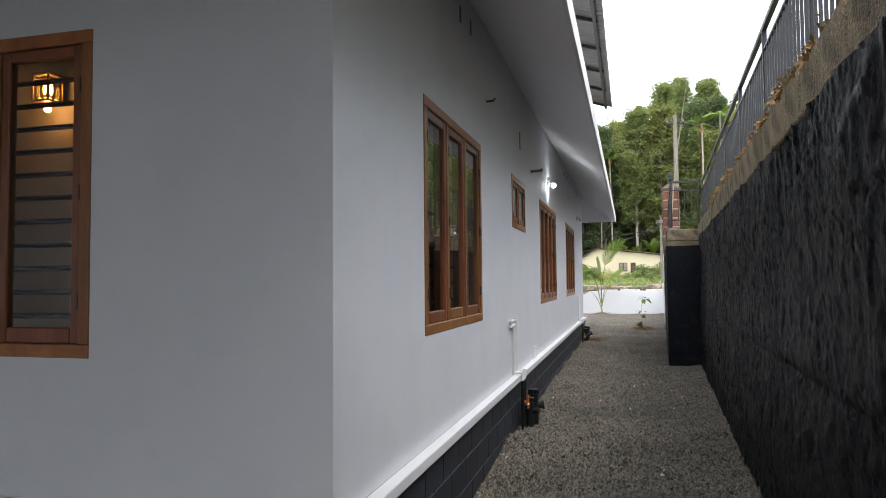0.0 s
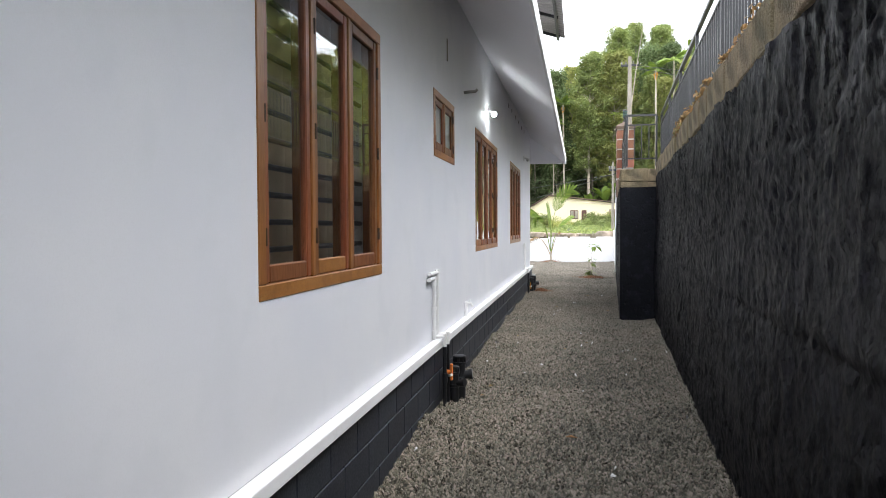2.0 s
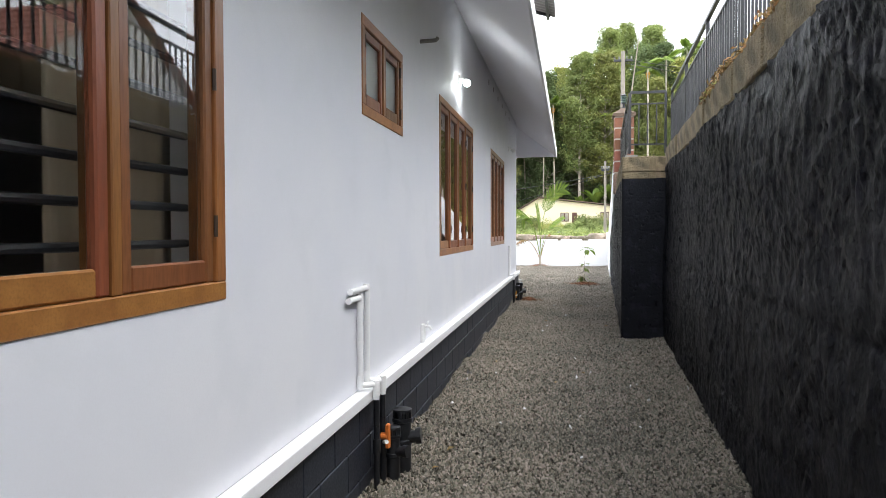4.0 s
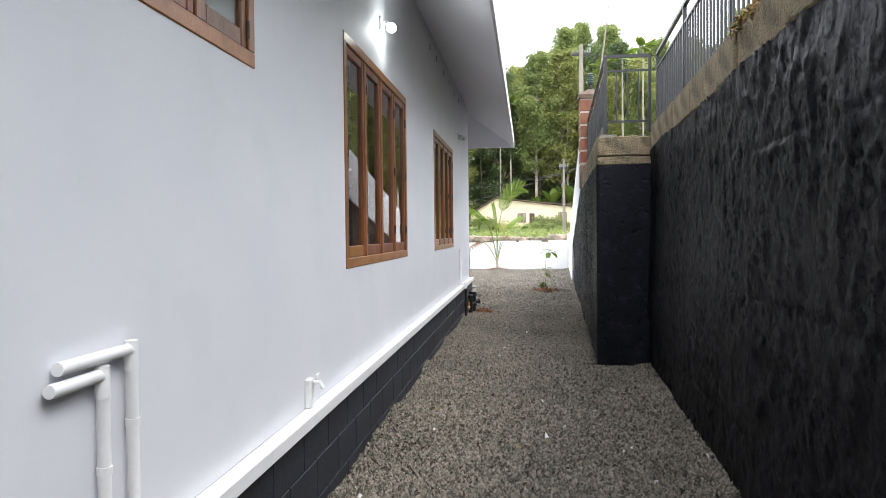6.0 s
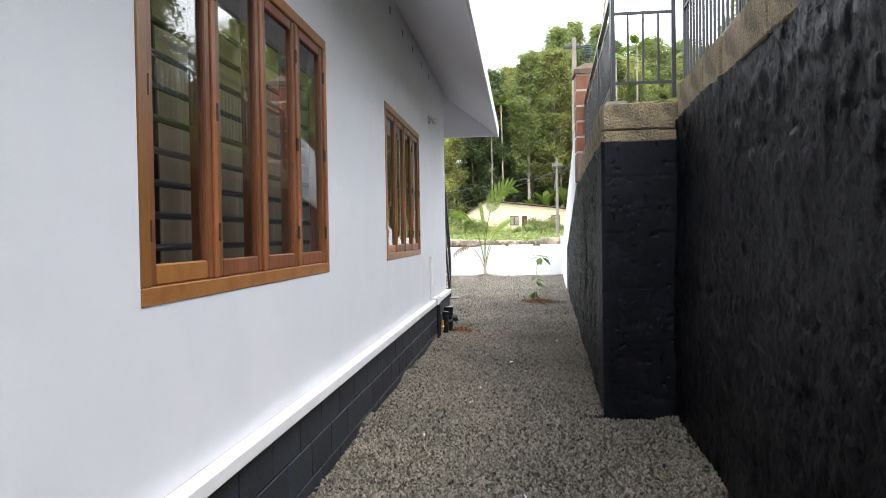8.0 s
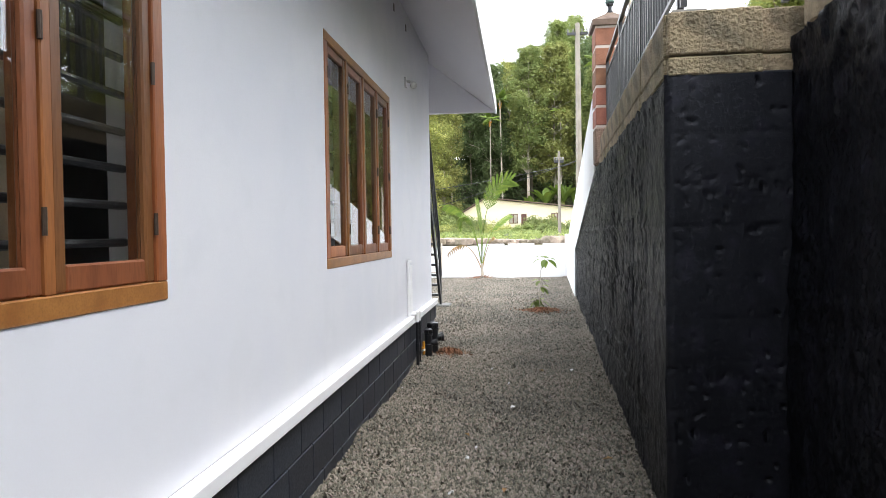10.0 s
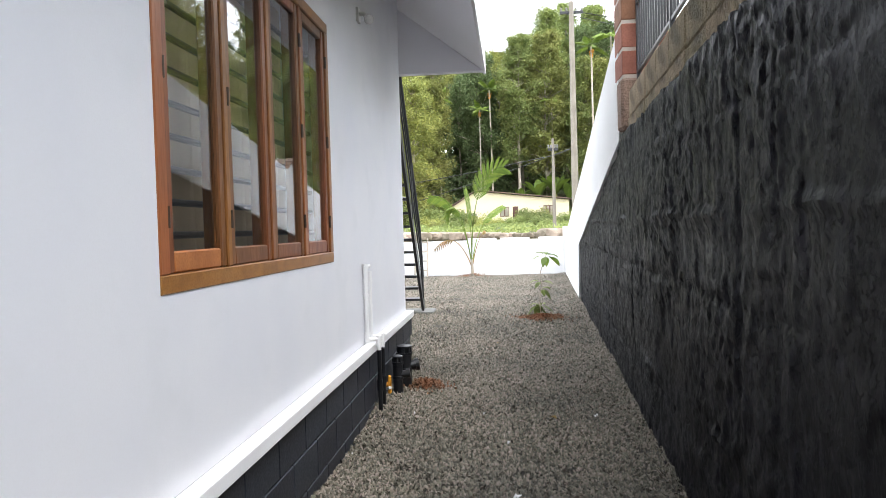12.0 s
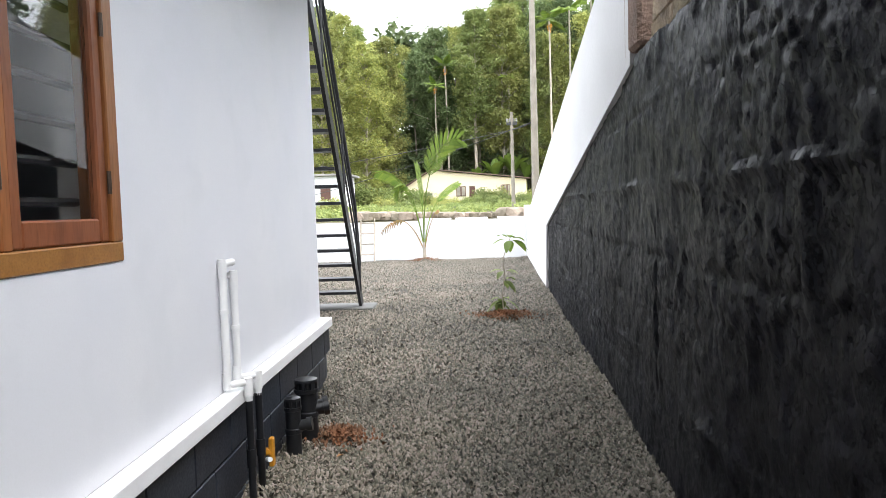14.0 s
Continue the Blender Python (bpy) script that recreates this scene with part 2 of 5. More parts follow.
def tube(bm, pts, r, sides=8, r_end=None, caps=True):
    """A round tube along points."""
    rings, pts = [], [Vector(p) for p in pts]
    for i, p in enumerate(pts):
        d = (pts[min(i + 1, len(pts) - 1)] - pts[max(i - 1, 0)]).normalized()
        a = d.orthogonal().normalized() if i == 0 else (ref - d * ref.dot(d)).normalized()
        ref = a
        c = d.cross(a)
        rr = r if r_end is None else r + (r_end - r) * i / (len(pts) - 1)
        rings.append([bm.verts.new(p + rr * (math.cos(2 * math.pi * k / sides) * a + math.sin(2 * math.pi * k / sides) * c)) for k in range(sides)])
    for u, v in zip(rings, rings[1:]):
        for k in range(sides):
            bm.faces.new((u[k], u[(k + 1) % sides], v[(k + 1) % sides], v[k]))
    if caps:
        bm.faces.new(rings[0][::-1])
        bm.faces.new(rings[-1])
    return rings


def lathe(bm, rows, sides=16, at=(0, 0, 0)):
    """A turned shape from (radius, height) rows, round z."""
    rings = [[bm.verts.new((at[0] + r * math.cos(2 * math.pi * k / sides), at[1] + r * math.sin(2 * math.pi * k / sides), at[2] + z)) for k in range(sides)] for r, z in rows]
    for u, v in zip(rings, rings[1:]):
        for k in range(sides):
            bm.faces.new((u[k], u[(k + 1) % sides], v[(k + 1) % sides], v[k]))
    bm.faces.new(rings[0][::-1])
    bm.faces.new(rings[-1])


def mesh_of(name, bm, mat, smooth=False):
    me = bpy.data.meshes.new(name)
    bmesh.ops.recalc_face_normals(bm, faces=list(bm.faces))
    bm.to_mesh(me)
    bm.free()
    me.materials.append(mat)
    if smooth:
        me.polygons.foreach_set("use_smooth", [True] * len(me.polygons))
        me.set_sharp_from_angle(angle=radians(40))
    return me


def part(name, bm, mat, parent=None, label="", smooth=False):
    ob = new(name, bm if isinstance(bm, bpy.types.Mesh) else mesh_of(name, bm, mat, smooth))
    if parent:
        ob.parent = parent
    if label:
        ob["label"] = label
    return ob


def thing(name, label, category, group="", kind="", at=(0, 0, 0)):
    ob = tagged(new(name), label, category, group, kind)
    ob.location = at
    return ob


def structure(name, bm, mat, label="", smooth=False):
    return tagged(part(name, bm, mat, None, "", smooth), label or name.replace("_", " "), name.split("_")[0], kind="structure")


def hollow(bm, axis, plane, thick, a0, a1, z0, z1, holes):
    """An upright wall along y (axis 'x') or x (axis 'y') with openings (a0, a1, z0, z1), cut from end to end."""
    def piece(p0, p1, q0, q1):
        if axis == "x":
            box(bm, plane - thick, plane, p0, p1, q0, q1)
        else:
            box(bm, p0, p1, plane, plane + thick, q0, q1)
    at = a0
    for h0, h1, b, t in sorted(holes):
        piece(at, h0, z0, z1)
        piece(h0, h1, z0, b)
        piece(h0, h1, t, z1)
        at = h1
    piece(at, a1, z0, z1)


# ---- the plan ----
XW, Y0, Y1 = -1.32, 4.8, 20.85          # side wall of the house, its two corners
FLOOR, SILL_Z, HEAD_Z = 0.55, 1.2, 2.65
EAVE_X, EAVE_Z, CREASE_Z = -0.48, 3.09, 3.74
SLOPE = (CREASE_Z - EAVE_Z) / (EAVE_X - XW)


def wall_x(y):
    """The face of the black retaining wall."""
    return (0.355 if y < 15.0 else -0.175) + 0.0452 * y


WINDOWS = [(6.12, 7.78, SILL_Z, 3), (9.37, 10.33, 2.085, 2), (11.73, 13.92, SILL_Z, 4), (15.85, 17.98, SILL_Z, 4)]
FRONT = (-3.6, -2.51, 1.19, 2)
FRONT_HEAD = 2.7

# ground: one sheet, with the raised plot behind the retaining wall and the raised field behind the boundary wall
def hill(x, y):
    z = 1.0 + max(0, y - 34) * 0.013
    return z + max(0, min(y, 122) - 96) ** 1.15 * 0.28


def dip(x, y):
    """The yard sinks a little towards the plinth at the front of the house."""
    return 0.105 * max(0.0, min(1.0, (9.0 - y) / 2.5)) * max(0.0, min(1.0, (-0.45 - x) / 0.6))


ROWS_Y = [-400, -80, -20, -6, -1, 2, 4, 6, 8, 10, 12, 14, 14.99, 15.16, 17, 19, 21, 23, 26, 29, 32, 33.9, 34.05, 38, 45, 55, 65, 75, 85, 96, 105, 115, 130, 160, 220, 400]
bm = bmesh.new()
grid = []
for y in ROWS_Y:
    w = wall_x(min(y, 33.0) if y > 15.08 else min(y, 14.9))
    w = max(w, -0.5)
    row = []
    for x in [-400, -120, -60, -35, -20, -12, -7, -4, -2.4, -1.4, -0.9, -0.4, 0.1]:
        row.append((x, hill(x, y) if y > 34 else -0.014 - dip(x, y)))
    up = hill(0, y) if y > 34 else 2.36 if y < 19.5 else max(1.0, 2.36 - (y - 19.5) * 0.105)
    lower = hill(0, y) if y > 34 else -0.014
    row.append((w + 0.06, lower))
    for dx in (0.19, 1.5, 4, 9, 18, 35, 60, 120, 400):
        row.append((w + dx, up))
    grid.append([bm.verts.new((x, y, z)) for x, z in row])
for a, b in zip(grid, grid[1:]):
    for k in range(len(a) - 1):
        f = bm.faces.new((a[k], a[k + 1], b[k + 1], b[k]))
        f.material_index = 0 if k <= 13 and -6.1 < a[0].co.y and b[0].co.y < 34 and k >= 5 else 1
ground = structure("ground", bm, GRAVEL_BED, "grey gravel yard with rough grassy land beyond it")
ground.data.materials.append(GRASS)

# ---- the house ----
bm = bmesh.new()
hollow(bm, "x", XW, 0.2, Y0, Y1, FLOOR, 3.95, [(a, b, z, HEAD_Z) for a, b, z, n in WINDOWS])
house_wall = structure("wall_east", bm, WHITE, "smooth white-painted side wall of the house")
bm = bmesh.new()
hollow(bm, "y", Y0, 0.2, -9.0, XW - 0.2, FLOOR, 3.95, [(FRONT[0], FRONT[1], FRONT[2], FRONT_HEAD)])
structure("wall_south", bm, WHITE, "white-painted front wall of the house")
bm = bmesh.new()
box(bm, -9.0, XW - 0.2, Y1 - 0.2, Y1, FLOOR, 3.95)
structure("wall_north", bm, WHITE, "white-painted back wall of the house")
bm = bmesh.new()
box(bm, -9.2, -9.0, Y0, Y1, FLOOR, 3.95)
structure("wall_west", bm, WHITE, "white-painted far wall of the house")
# floor coloured dark to stand in for the room's shade
bm = bmesh.new()
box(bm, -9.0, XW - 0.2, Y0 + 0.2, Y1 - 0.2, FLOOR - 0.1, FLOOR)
structure("floor", bm, ROOM_SHADE, "plain floor inside the house, coloured dark for room shade")
bm = bmesh.new()
box(bm, -9.0, XW - 0.2, Y0 + 0.2, Y1 - 0.2, 3.5, 3.62)
structure("ceiling", bm, WHITE, "plain white ceiling inside the house")
# all but the first partition carry the room's shade in their dark colour
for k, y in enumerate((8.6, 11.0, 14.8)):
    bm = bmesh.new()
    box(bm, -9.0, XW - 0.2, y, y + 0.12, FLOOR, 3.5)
    structure(f"partition_{k + 1}", bm, ROOM if k == 0 else ROOM_SHADE, "plain painted partition inside the house")
bm = bmesh.new()
box(bm, -5.2, -5.08, Y0 + 0.2, Y1 - 0.2, FLOOR, 3.5)
structure("partition_4", bm, ROOM, "plain painted partition inside the house")

bm = bmesh.new()
box(bm, -5.0, XW - 0.22, 5.62, 5.7, FLOOR, 3.5)
structure("partition_5", bm, ROOM, "plain painted partition inside the house")

# white ledge on top of the plinth
bm = bmesh.new()
box(bm, XW, XW + 0.075, Y0 - 0.075, Y1 + 0.075, 0.487, 0.552)
box(bm, -9.0, XW, Y0 - 0.075, Y0, 0.487, 0.552)
box(bm, -9.0, XW, Y1, Y1 + 0.075, 0.487, 0.552)
bmesh.ops.bevel(bm, geom=list(bm.edges), offset=0.005, segments=1, affect="EDGES")
structure("trim", bm, LEDGE, "white-painted ledge along the top of the plinth")
bm = bmesh.new()
box(bm, -9.0, XW + 0.03, Y0 - 0.03, Y1 + 0.03, -0.3, 0.487)
plinth = structure("plinth", bm, JOINT, "dark grey painted block plinth of the house")

# sloping concrete eave with its closed end
def slab(bm, y0, y1):
    xs = (EAVE_X, -5.2, -9.9)
    zs = (EAVE_Z, EAVE_Z + SLOPE * (EAVE_X + 5.2), EAVE_Z)
    low = [[bm.verts.new((x, y, z)) for x, z in zip(xs, zs)] for y in (y0, y1)]
    top = [[bm.verts.new((x, y, z + 0.13)) for x, z in zip(xs, zs)] for y in (y0, y1)]
    for k in range(2):
        bm.faces.new((low[0][k], low[0][k + 1], low[1][k + 1], low[1][k]))
        bm.faces.new((top[0][k], top[1][k], top[1][k + 1], top[0][k + 1]))
        for e in (0, 1):
            bm.faces.new((low[e][k], top[e][k], top[e][k + 1], low[e][k + 1]))
    for k in (0, 2):
        bm.faces.new((low[0][k], low[1][k], top[1][k], top[0][k]))


bm = bmesh.new()
slab(bm, 3.9, 21.5)
structure("roof", bm, SOFFIT, "sloping white-painted concrete roof slab with deep eaves")
bm = bmesh.new()
for y in (21.38, 3.9):
    v = [[bm.verts.new((x, yy, z)) for x, z in ((EAVE_X - 0.002, EAVE_Z - 0.004), (-5.2, EAVE_Z + SLOPE * (EAVE_X + 5.2) - 0.004), (-9.9, EAVE_Z - 0.004))] for yy in (y, y + 0.1)]
    for e in v:
        bm.faces.new(e)
    for a, b in ((0, 1), (1, 2), (2, 0)):
        bm.faces.new((v[0][a], v[0][b], v[1][b], v[1][a]))
structure("gable", bm, SOFFIT, "white-painted closed end of the eave")
# unseen roof, added and widened over the lane to shade front wall and corner
bm = bmesh.new()
box(bm, -9.9, 0.4, -6.0, 3.89, 3.1, 3.23)
structure("porch_roof", bm, SOFFIT, "unseen flat porch roof added to shade the front wall and corner")
# unseen walls, added to limit the light reaching the front wall
bm = bmesh.new()
box(bm, -9.9, -2.2, -6.2, -6.0, 0, 0.9)
box(bm, -9.9, -9.75, -6.0, Y0, 0, 3.1)
structure("wall_porch", bm, WHITE, "unseen plain white walls added to cut light under the porch roof")
# unseen reflector slab, added to brighten the foot of the front wall
bm = bmesh.new()
box(bm, -9.7, -1.6, -5.9, Y0 - 0.08, -0.12, 0.03)
structure("porch_floor", bm, BOUNCE_FLOOR, "unseen pale floor added to bounce light onto the front wall")
bm = bmesh.new()
box(bm, EAVE_X, EAVE_X + 0.025, 3.88, 21.52, EAVE_Z - 0.012, EAVE_Z + 0.16)
structure("fascia", bm, LEDGE, "white-painted edge of the eave")


# ---- windows ----
def window(name, along, a0, a1, z0, count, label, head=HEAD_Z, glass=GLASS):
    """A teak window of casement shutters with glass, hinges and steel bars, in a frame set proud of the wall."""
    w = thing(name, label, "window", kind="structure")
    width, height = a1 - a0, head - z0
    jamb, mull, stile = 0.062, 0.04, 0.05
    if along == "y":
        w.matrix_basis = Matrix(((0, -1, 0, XW), (1, 0, 0, a0), (0, 0, 1, z0), (0, 0, 0, 1)))
    else:
        w.matrix_basis = pose(a0, Y0, z0)

    # local: x along the wall, y into the wall, z up
    def bar(n, x0, x1, q0, q1, y0, y1, mat, parent, r=0.004, text=""):
        return part(n, soft_box(x0, x1, y0, y1, q0, q1, r), mat, parent, text)

    frame_ob = bar("window_frame", 0, width, 0, 0.062, -0.006, 0.1, SILL, w)
    for x0, x1 in ((0, jamb), (width - jamb, width)):
        bar("frame_post", x0, x1, 0.062, height - 0.062, -0.006, 0.1, POST, frame_ob)
    bar("frame_head", 0, width, height - 0.062, height, -0.006, 0.1, SILL, frame_ob)
    step = (width - 2 * jamb + mull) / count
    for k in range(count):
        x0 = jamb + k * step
        x1 = x0 + step - mull
        if k:
            bar("mullion", x0 - mull, x0, 0.062, height - 0.062, -0.003, 0.1, POST, frame_ob)
        sh = bar("shutter", x0 + 0.002, x0 + stile, 0.064, height - 0.064, 0.004, 0.042, TEAK, w, 0.006)
        bar("stile", x1 - stile, x1 - 0.002, 0.064, height - 0.064, 0.004, 0.042, TEAK, sh, 0.006)
        bar("bottom_rail", x0 + stile, x1 - stile, 0.064, 0.064 + 0.072, 0.006, 0.042, TEAK if (k + count) % 4 else SILL, sh, 0.006)
        bar("top_rail", x0 + stile, x1 - stile, height - 0.064 - 0.055, height - 0.064, 0.006, 0.042, TEAK, sh, 0.006)
        pane = bar("pane", x0 + stile, x1 - stile, 0.136, height - 0.119, 0.022, 0.027, glass, sh, 0.0008)
        pane.visible_shadow = False
        for q in (0.17, 0.5, 0.83) if height > 1 else (0.25, 0.75):
            hx = x0 if k < count / 2 else x1
            bm = bmesh.new()
            tube(bm, [(hx, -0.003, height * q - 0.035), (hx, -0.003, height * q + 0.035)], 0.007, 8)
            part("hinge", bm, STEEL, sh, smooth=True)
    n = int((height - 0.14) / 0.122)
    for k in range(1, n + 1):
        z = 0.07 + k * (height - 0.14) / (n + 1)
        bm = bmesh.new()
        tube(bm, [(jamb * 0.5, 0.125, z), (width - jamb * 0.5, 0.125, z)], 0.0135, 8)
        part("grille_bar", bm, IRON, w, smooth=True)
    return w


for k, (a, b, z, n) in enumerate(WINDOWS):
    window(f"window_{k + 1}", "y", a, b, z, n, ("small high teak window with two shutters" if n == 2 else f"varnished teak window with {('three', 'four')[n - 3]} glazed shutters and steel bars"), glass=FROST if n == 2 else GLASS)
window("window_5", "x", FRONT[0], FRONT[1], FRONT[2], FRONT[3], "varnished teak front window with black steel bars", FRONT_HEAD)


def curtain(y0, y1, x, z0, z1, mat, label):
    """A hanging curtain with soft folds, with thickness."""
    bm = bmesh.new()
    n = int((y1 - y0) / 0.025)
    rows = []
    for zz in (z0, (z0 + z1) / 2, z1):
        rows.append([bm.verts.new((x + 0.028 * math.sin(k * 0.9 + zz) + 0.01 * math.sin(k * 0.31), y0 + (y1 - y0) * k / n, zz)) for k in range(n + 1)])
    for a, b in zip(rows, rows[1:]):
        for k in range(n):
            bm.faces.new((a[k], a[k + 1], b[k + 1], b[k]))
    ob = part("curtain", bm, mat, None, smooth=True)
    ob.modifiers.new("thickness", "SOLIDIFY").thickness = 0.004
    return tagged(ob, label, "curtain", "curtains behind the windows")


for a, b, z, n in WINDOWS:
    for k in range(n):
        w = (b - a) / n
        curtain(a + w * k - 0.02, a + w * k + w * 0.76 + (0.27 if n == 3 and k == 2 else 0.0), XW - 0.235 - 0.01 * (k % 2), z - 0.2, HEAD_Z + 0.08, CURTAIN, "beige cloth blind hanging behind a barred window")

# wall lamps under the eave
def bulb_lamp(y, z, lit):
    lamp = thing("wall_lamp", "lit white bulb in a holder on the side wall" if lit else "unlit bulb in a holder on the side wall", "lamp", at=(XW, y, z))
    bm = bmesh.new()
    box(bm, 0, 0.02, -0.04, 0.04, -0.04, 0.06)
    part("back_plate", bm, LEDGE, lamp)
    bm = bmesh.new()
    tube(bm, [(0.015, 0, 0.02), (0.05, 0, 0.02), (0.065, 0, 0.005)], 0.017, 12)
    part("holder", bm, PIPE_W, lamp, smooth=True)
    bm = bmesh.new()
    bmesh.ops.create_uvsphere(bm, u_segments=16, v_segments=12, radius=0.036, matrix=pose(0.09, 0, -0.022))
    part("bulb", bm, BULB if lit else BULB_OFF, lamp, smooth=True)
    if lit:
        li = new("bulb_light", bpy.data.lights.new("bulb_light", "POINT"))
        li.data.energy, li.data.shadow_soft_size, li.data.color = 1.15, 0.03, (0.93, 1.0, 0.98)
        li.location = (XW + 0.1, y, z - 0.075)


bulb_lamp(12.82, 2.99, True)
bulb_lamp(18.9, 2.97, False)


# ---- sheet roof above the eave ----
sheet_roof = thing("sheet_roof", "grey corrugated metal roof on steel rafters above the house", "roof")
bm = bmesh.new()
xa, za, xb, zb = -0.5, 6.35, -5.2, 7.9
n = 360
prev = None
for k in range(n + 1):
    y = 5.0 + (22.05 - 5.0) * k / n
    dz = 0.022 if k % 4 in (0, 1) else -0.006
    cur = [bm.verts.new((xa, y, za + dz)), bm.verts.new((xb, y, zb + dz))]
    if prev:
        bm.faces.new((prev[0], prev[1], cur[1], cur[0]))
    prev = cur
sh = part("roof_sheet", bm, SHEET, sheet_roof, "grey corrugated metal sheet")
sh.modifiers.new("thickness", "SOLIDIFY").thickness = 0.006
for k in range(11):
    y = 5.4 + k * 1.64
    bm = bmesh.new()
    tube(bm, [(xa - 0.12, y, za - 0.02), (xb, y, zb - 0.06)], 0.045, 4)
    part("rafter", bm, IRON, sheet_roof)
bm = bmesh.new()
box(bm, xa - 0.2, xa - 0.14, 5.0, 22.0, za - 0.06, za - 0.005)
part("purlin", bm, IRON, sheet_roof)
for k in range(5):
    bm = bmesh.new()
    y = 5.4 + k * 4.1
    box(bm, -1.75, -1.65, y - 0.05, y + 0.05, EAVE_Z + SLOPE * (EAVE_X + 1.7) + 0.12, za + 0.34)
    part("post", bm, IRON, sheet_roof)
bm = bmesh.new()
tube(bm, [(xb, 5.2, zb - 0.05), (xb, 22, zb - 0.05)], 0.05, 4)
part("ridge_beam", bm, IRON, sheet_roof)


# ---- black retaining wall ----
def retaining(y0, y1, top, name, label):
    """A rough-plastered wall face, thick to the back."""
    bm = bmesh.new()
    ny, nz = int((y1 - y0) / 0.016), int((top(y0) + 0.05) / 0.0165)
    rows = []
    for i in range(ny + 1):
        y = y0 + (y1 - y0) * i / ny
        col = []
        for k in range(nz + 1):
            z = -0.05 + (top(y) + 0.05) * k / nz
            n1 = noise.noise(Vector((y * 2.0, z * 1.5, 3)))
            d = 0.03 * noise.noise(Vector((y * 0.9, z * 0.9, 0))) + 0.014 * n1
            ridge = 1 - abs(noise.noise(Vector((y * 4.0 + n1 * 0.6, z * 3.4, 7))))
            d += 0.011 * (ridge * ridge * ridge - 0.5)
            drip = noise.noise(Vector((y * 9 + n1, z * 7.5, 21)))
            d += 0.01 * max(0, drip)
            flake = noise.noise(Vector((y * 10, z * 7.5, 33)))
            d += 0.006 * max(0, min(1, (flake - 0.12) / 0.1))
            rugged = max(0, min(1, 0.5 + 1.6 * noise.noise(Vector((y * 1.1, z * 1.6, 51)))))
            seam = abs((z - 0.02 * noise.noise(Vector((y, 1, 1)))) % 0.72 - 0.36)
            rugged = max(rugged, 1 - seam / 0.09)
            pit = noise.noise(Vector((y * 26, z * 21, 5)))
            d -= 0.02 * rugged * max(0, pit - 0.15)
            d += 0.007 * rugged * noise.noise(Vector((y * 30, z * 26, 15)))
            d -= 0.012 * max(0, 1 - seam / 0.03) * (0.5 + noise.noise(Vector((y * 3, z, 9))))
            if y0 > 15:
                smooth_end = max(0.5, min(1.0, (y - 15.3) / 0.5))
                d *= smooth_end
                joint = 1.42 + 0.03 * noise.noise(Vector((y * 1.5, 0, 2)))
                d += 0.026 * max(0, 1 - abs(z - joint) / 0.035) * max(0, 0.45 + noise.noise(Vector((y * 2.6, 3, 4))))
                d += 0.02 * max(0, 1 - abs(z - 0.5 - 0.03 * math.sin(y * 2)) / 0.03) * max(0, 0.3 + noise.noise(Vector((y * 2.2, 8, 4))))
                for gy, gd in ((15.9, 0.006), (16.3, 0.008), (16.52, 0.005), (16.85, 0.006)):
                    d -= gd * max(0, 1 - abs(y - gy) / 0.035)
                if 0.4 < z < 1.25:
                    d -= 0.02 * max(0, 1 - abs(y - 19.2) / 0.03)
            col.append(bm.verts.new((wall_x(y if y1 > 15 else min(y, 14.999)) - d, y, z)))
        rows.append(col)
    for a, b in zip(rows, rows[1:]):
        for k in range(nz):
            bm.faces.new((a[k], a[k + 1], b[k + 1], b[k]))
    for k in range(ny):
        a, b = rows[k], rows[k + 1]
        if k == 0:
            back = [bm.verts.new((a[-1].co.x + 0.24, a[-1].co.y, a[-1].co.z)), bm.verts.new((a[0].co.x + 0.24, a[0].co.y, -0.05))]
            bm.faces.new(a + back)
        nb = [bm.verts.new((b[-1].co.x + 0.24, b[-1].co.y, b[-1].co.z)), bm.verts.new((b[0].co.x + 0.24, b[0].co.y, -0.05))]
        bm.faces.new((a[-1], b[-1], nb[0], back[0]))
        bm.faces.new((back[0], nb[0], nb[1], back[1]))
        back = nb
    bm.faces.new(rows[-1][::-1] + back[::-1])
    return structure(name, bm, TAR, label, smooth=True)


retaining(-2.0, 14.99, lambda y: 2.25, "wall_retaining_1", "rough black-painted retaining wall")


def black_top(y):
    return 2.11 if y < 19.5 else max(2.11 - (y - 19.5) * 0.152, 1.0)


retaining(15.02, 26.75, black_top, "wall_retaining_2", "rough black-painted retaining wall with a sloping top")

# front face of the step in the retaining wall
bm = bmesh.new()
nx, nz = 56, 216
rows = []
for i in range(nx + 1):
    col = []
    for k in range(nz + 1):
        u, z = i / nx, -0.05 + 2.16 * k / nz
        d = 0.008 * noise.noise(Vector((u * 3, z * 2, 40))) - 0.04 * max(0, noise.noise(Vector((u * 16, z * 24, 44))) - 0.36)
        seam = abs((z + 0.05) % 0.42 - 0.21)
        d -= 0.006 * max(0, 1 - seam / 0.02) * max(0, noise.noise(Vector((u * 5, z, 50))) + 0.3)
        rag = max(0, 1 - min(abs(z - 0.72), abs(z - 1.6), abs(z - 1.22) + 0.05, abs(z - 0.2) + 0.03) / 0.13)
        d -= 0.018 * rag * max(0, noise.noise(Vector((u * 19, z * 34, 61))) - 0.12)
        edge = 0.02 * max(0, 1 - u * 14) ** 2
        col.append(bm.verts.new((wall_x(15.0) - 0.004 + u * 0.56, 15.0 - d + edge, z)))
    rows.append(col)
for a, b in zip(rows, rows[1:]):
    for k in range(nz):
        bm.faces.new((a[k], b[k], b[k + 1], a[k + 1]))
ob = structure("wall_step", bm, TAR_FLAT, "black-painted face where the retaining wall steps out", smooth=True)
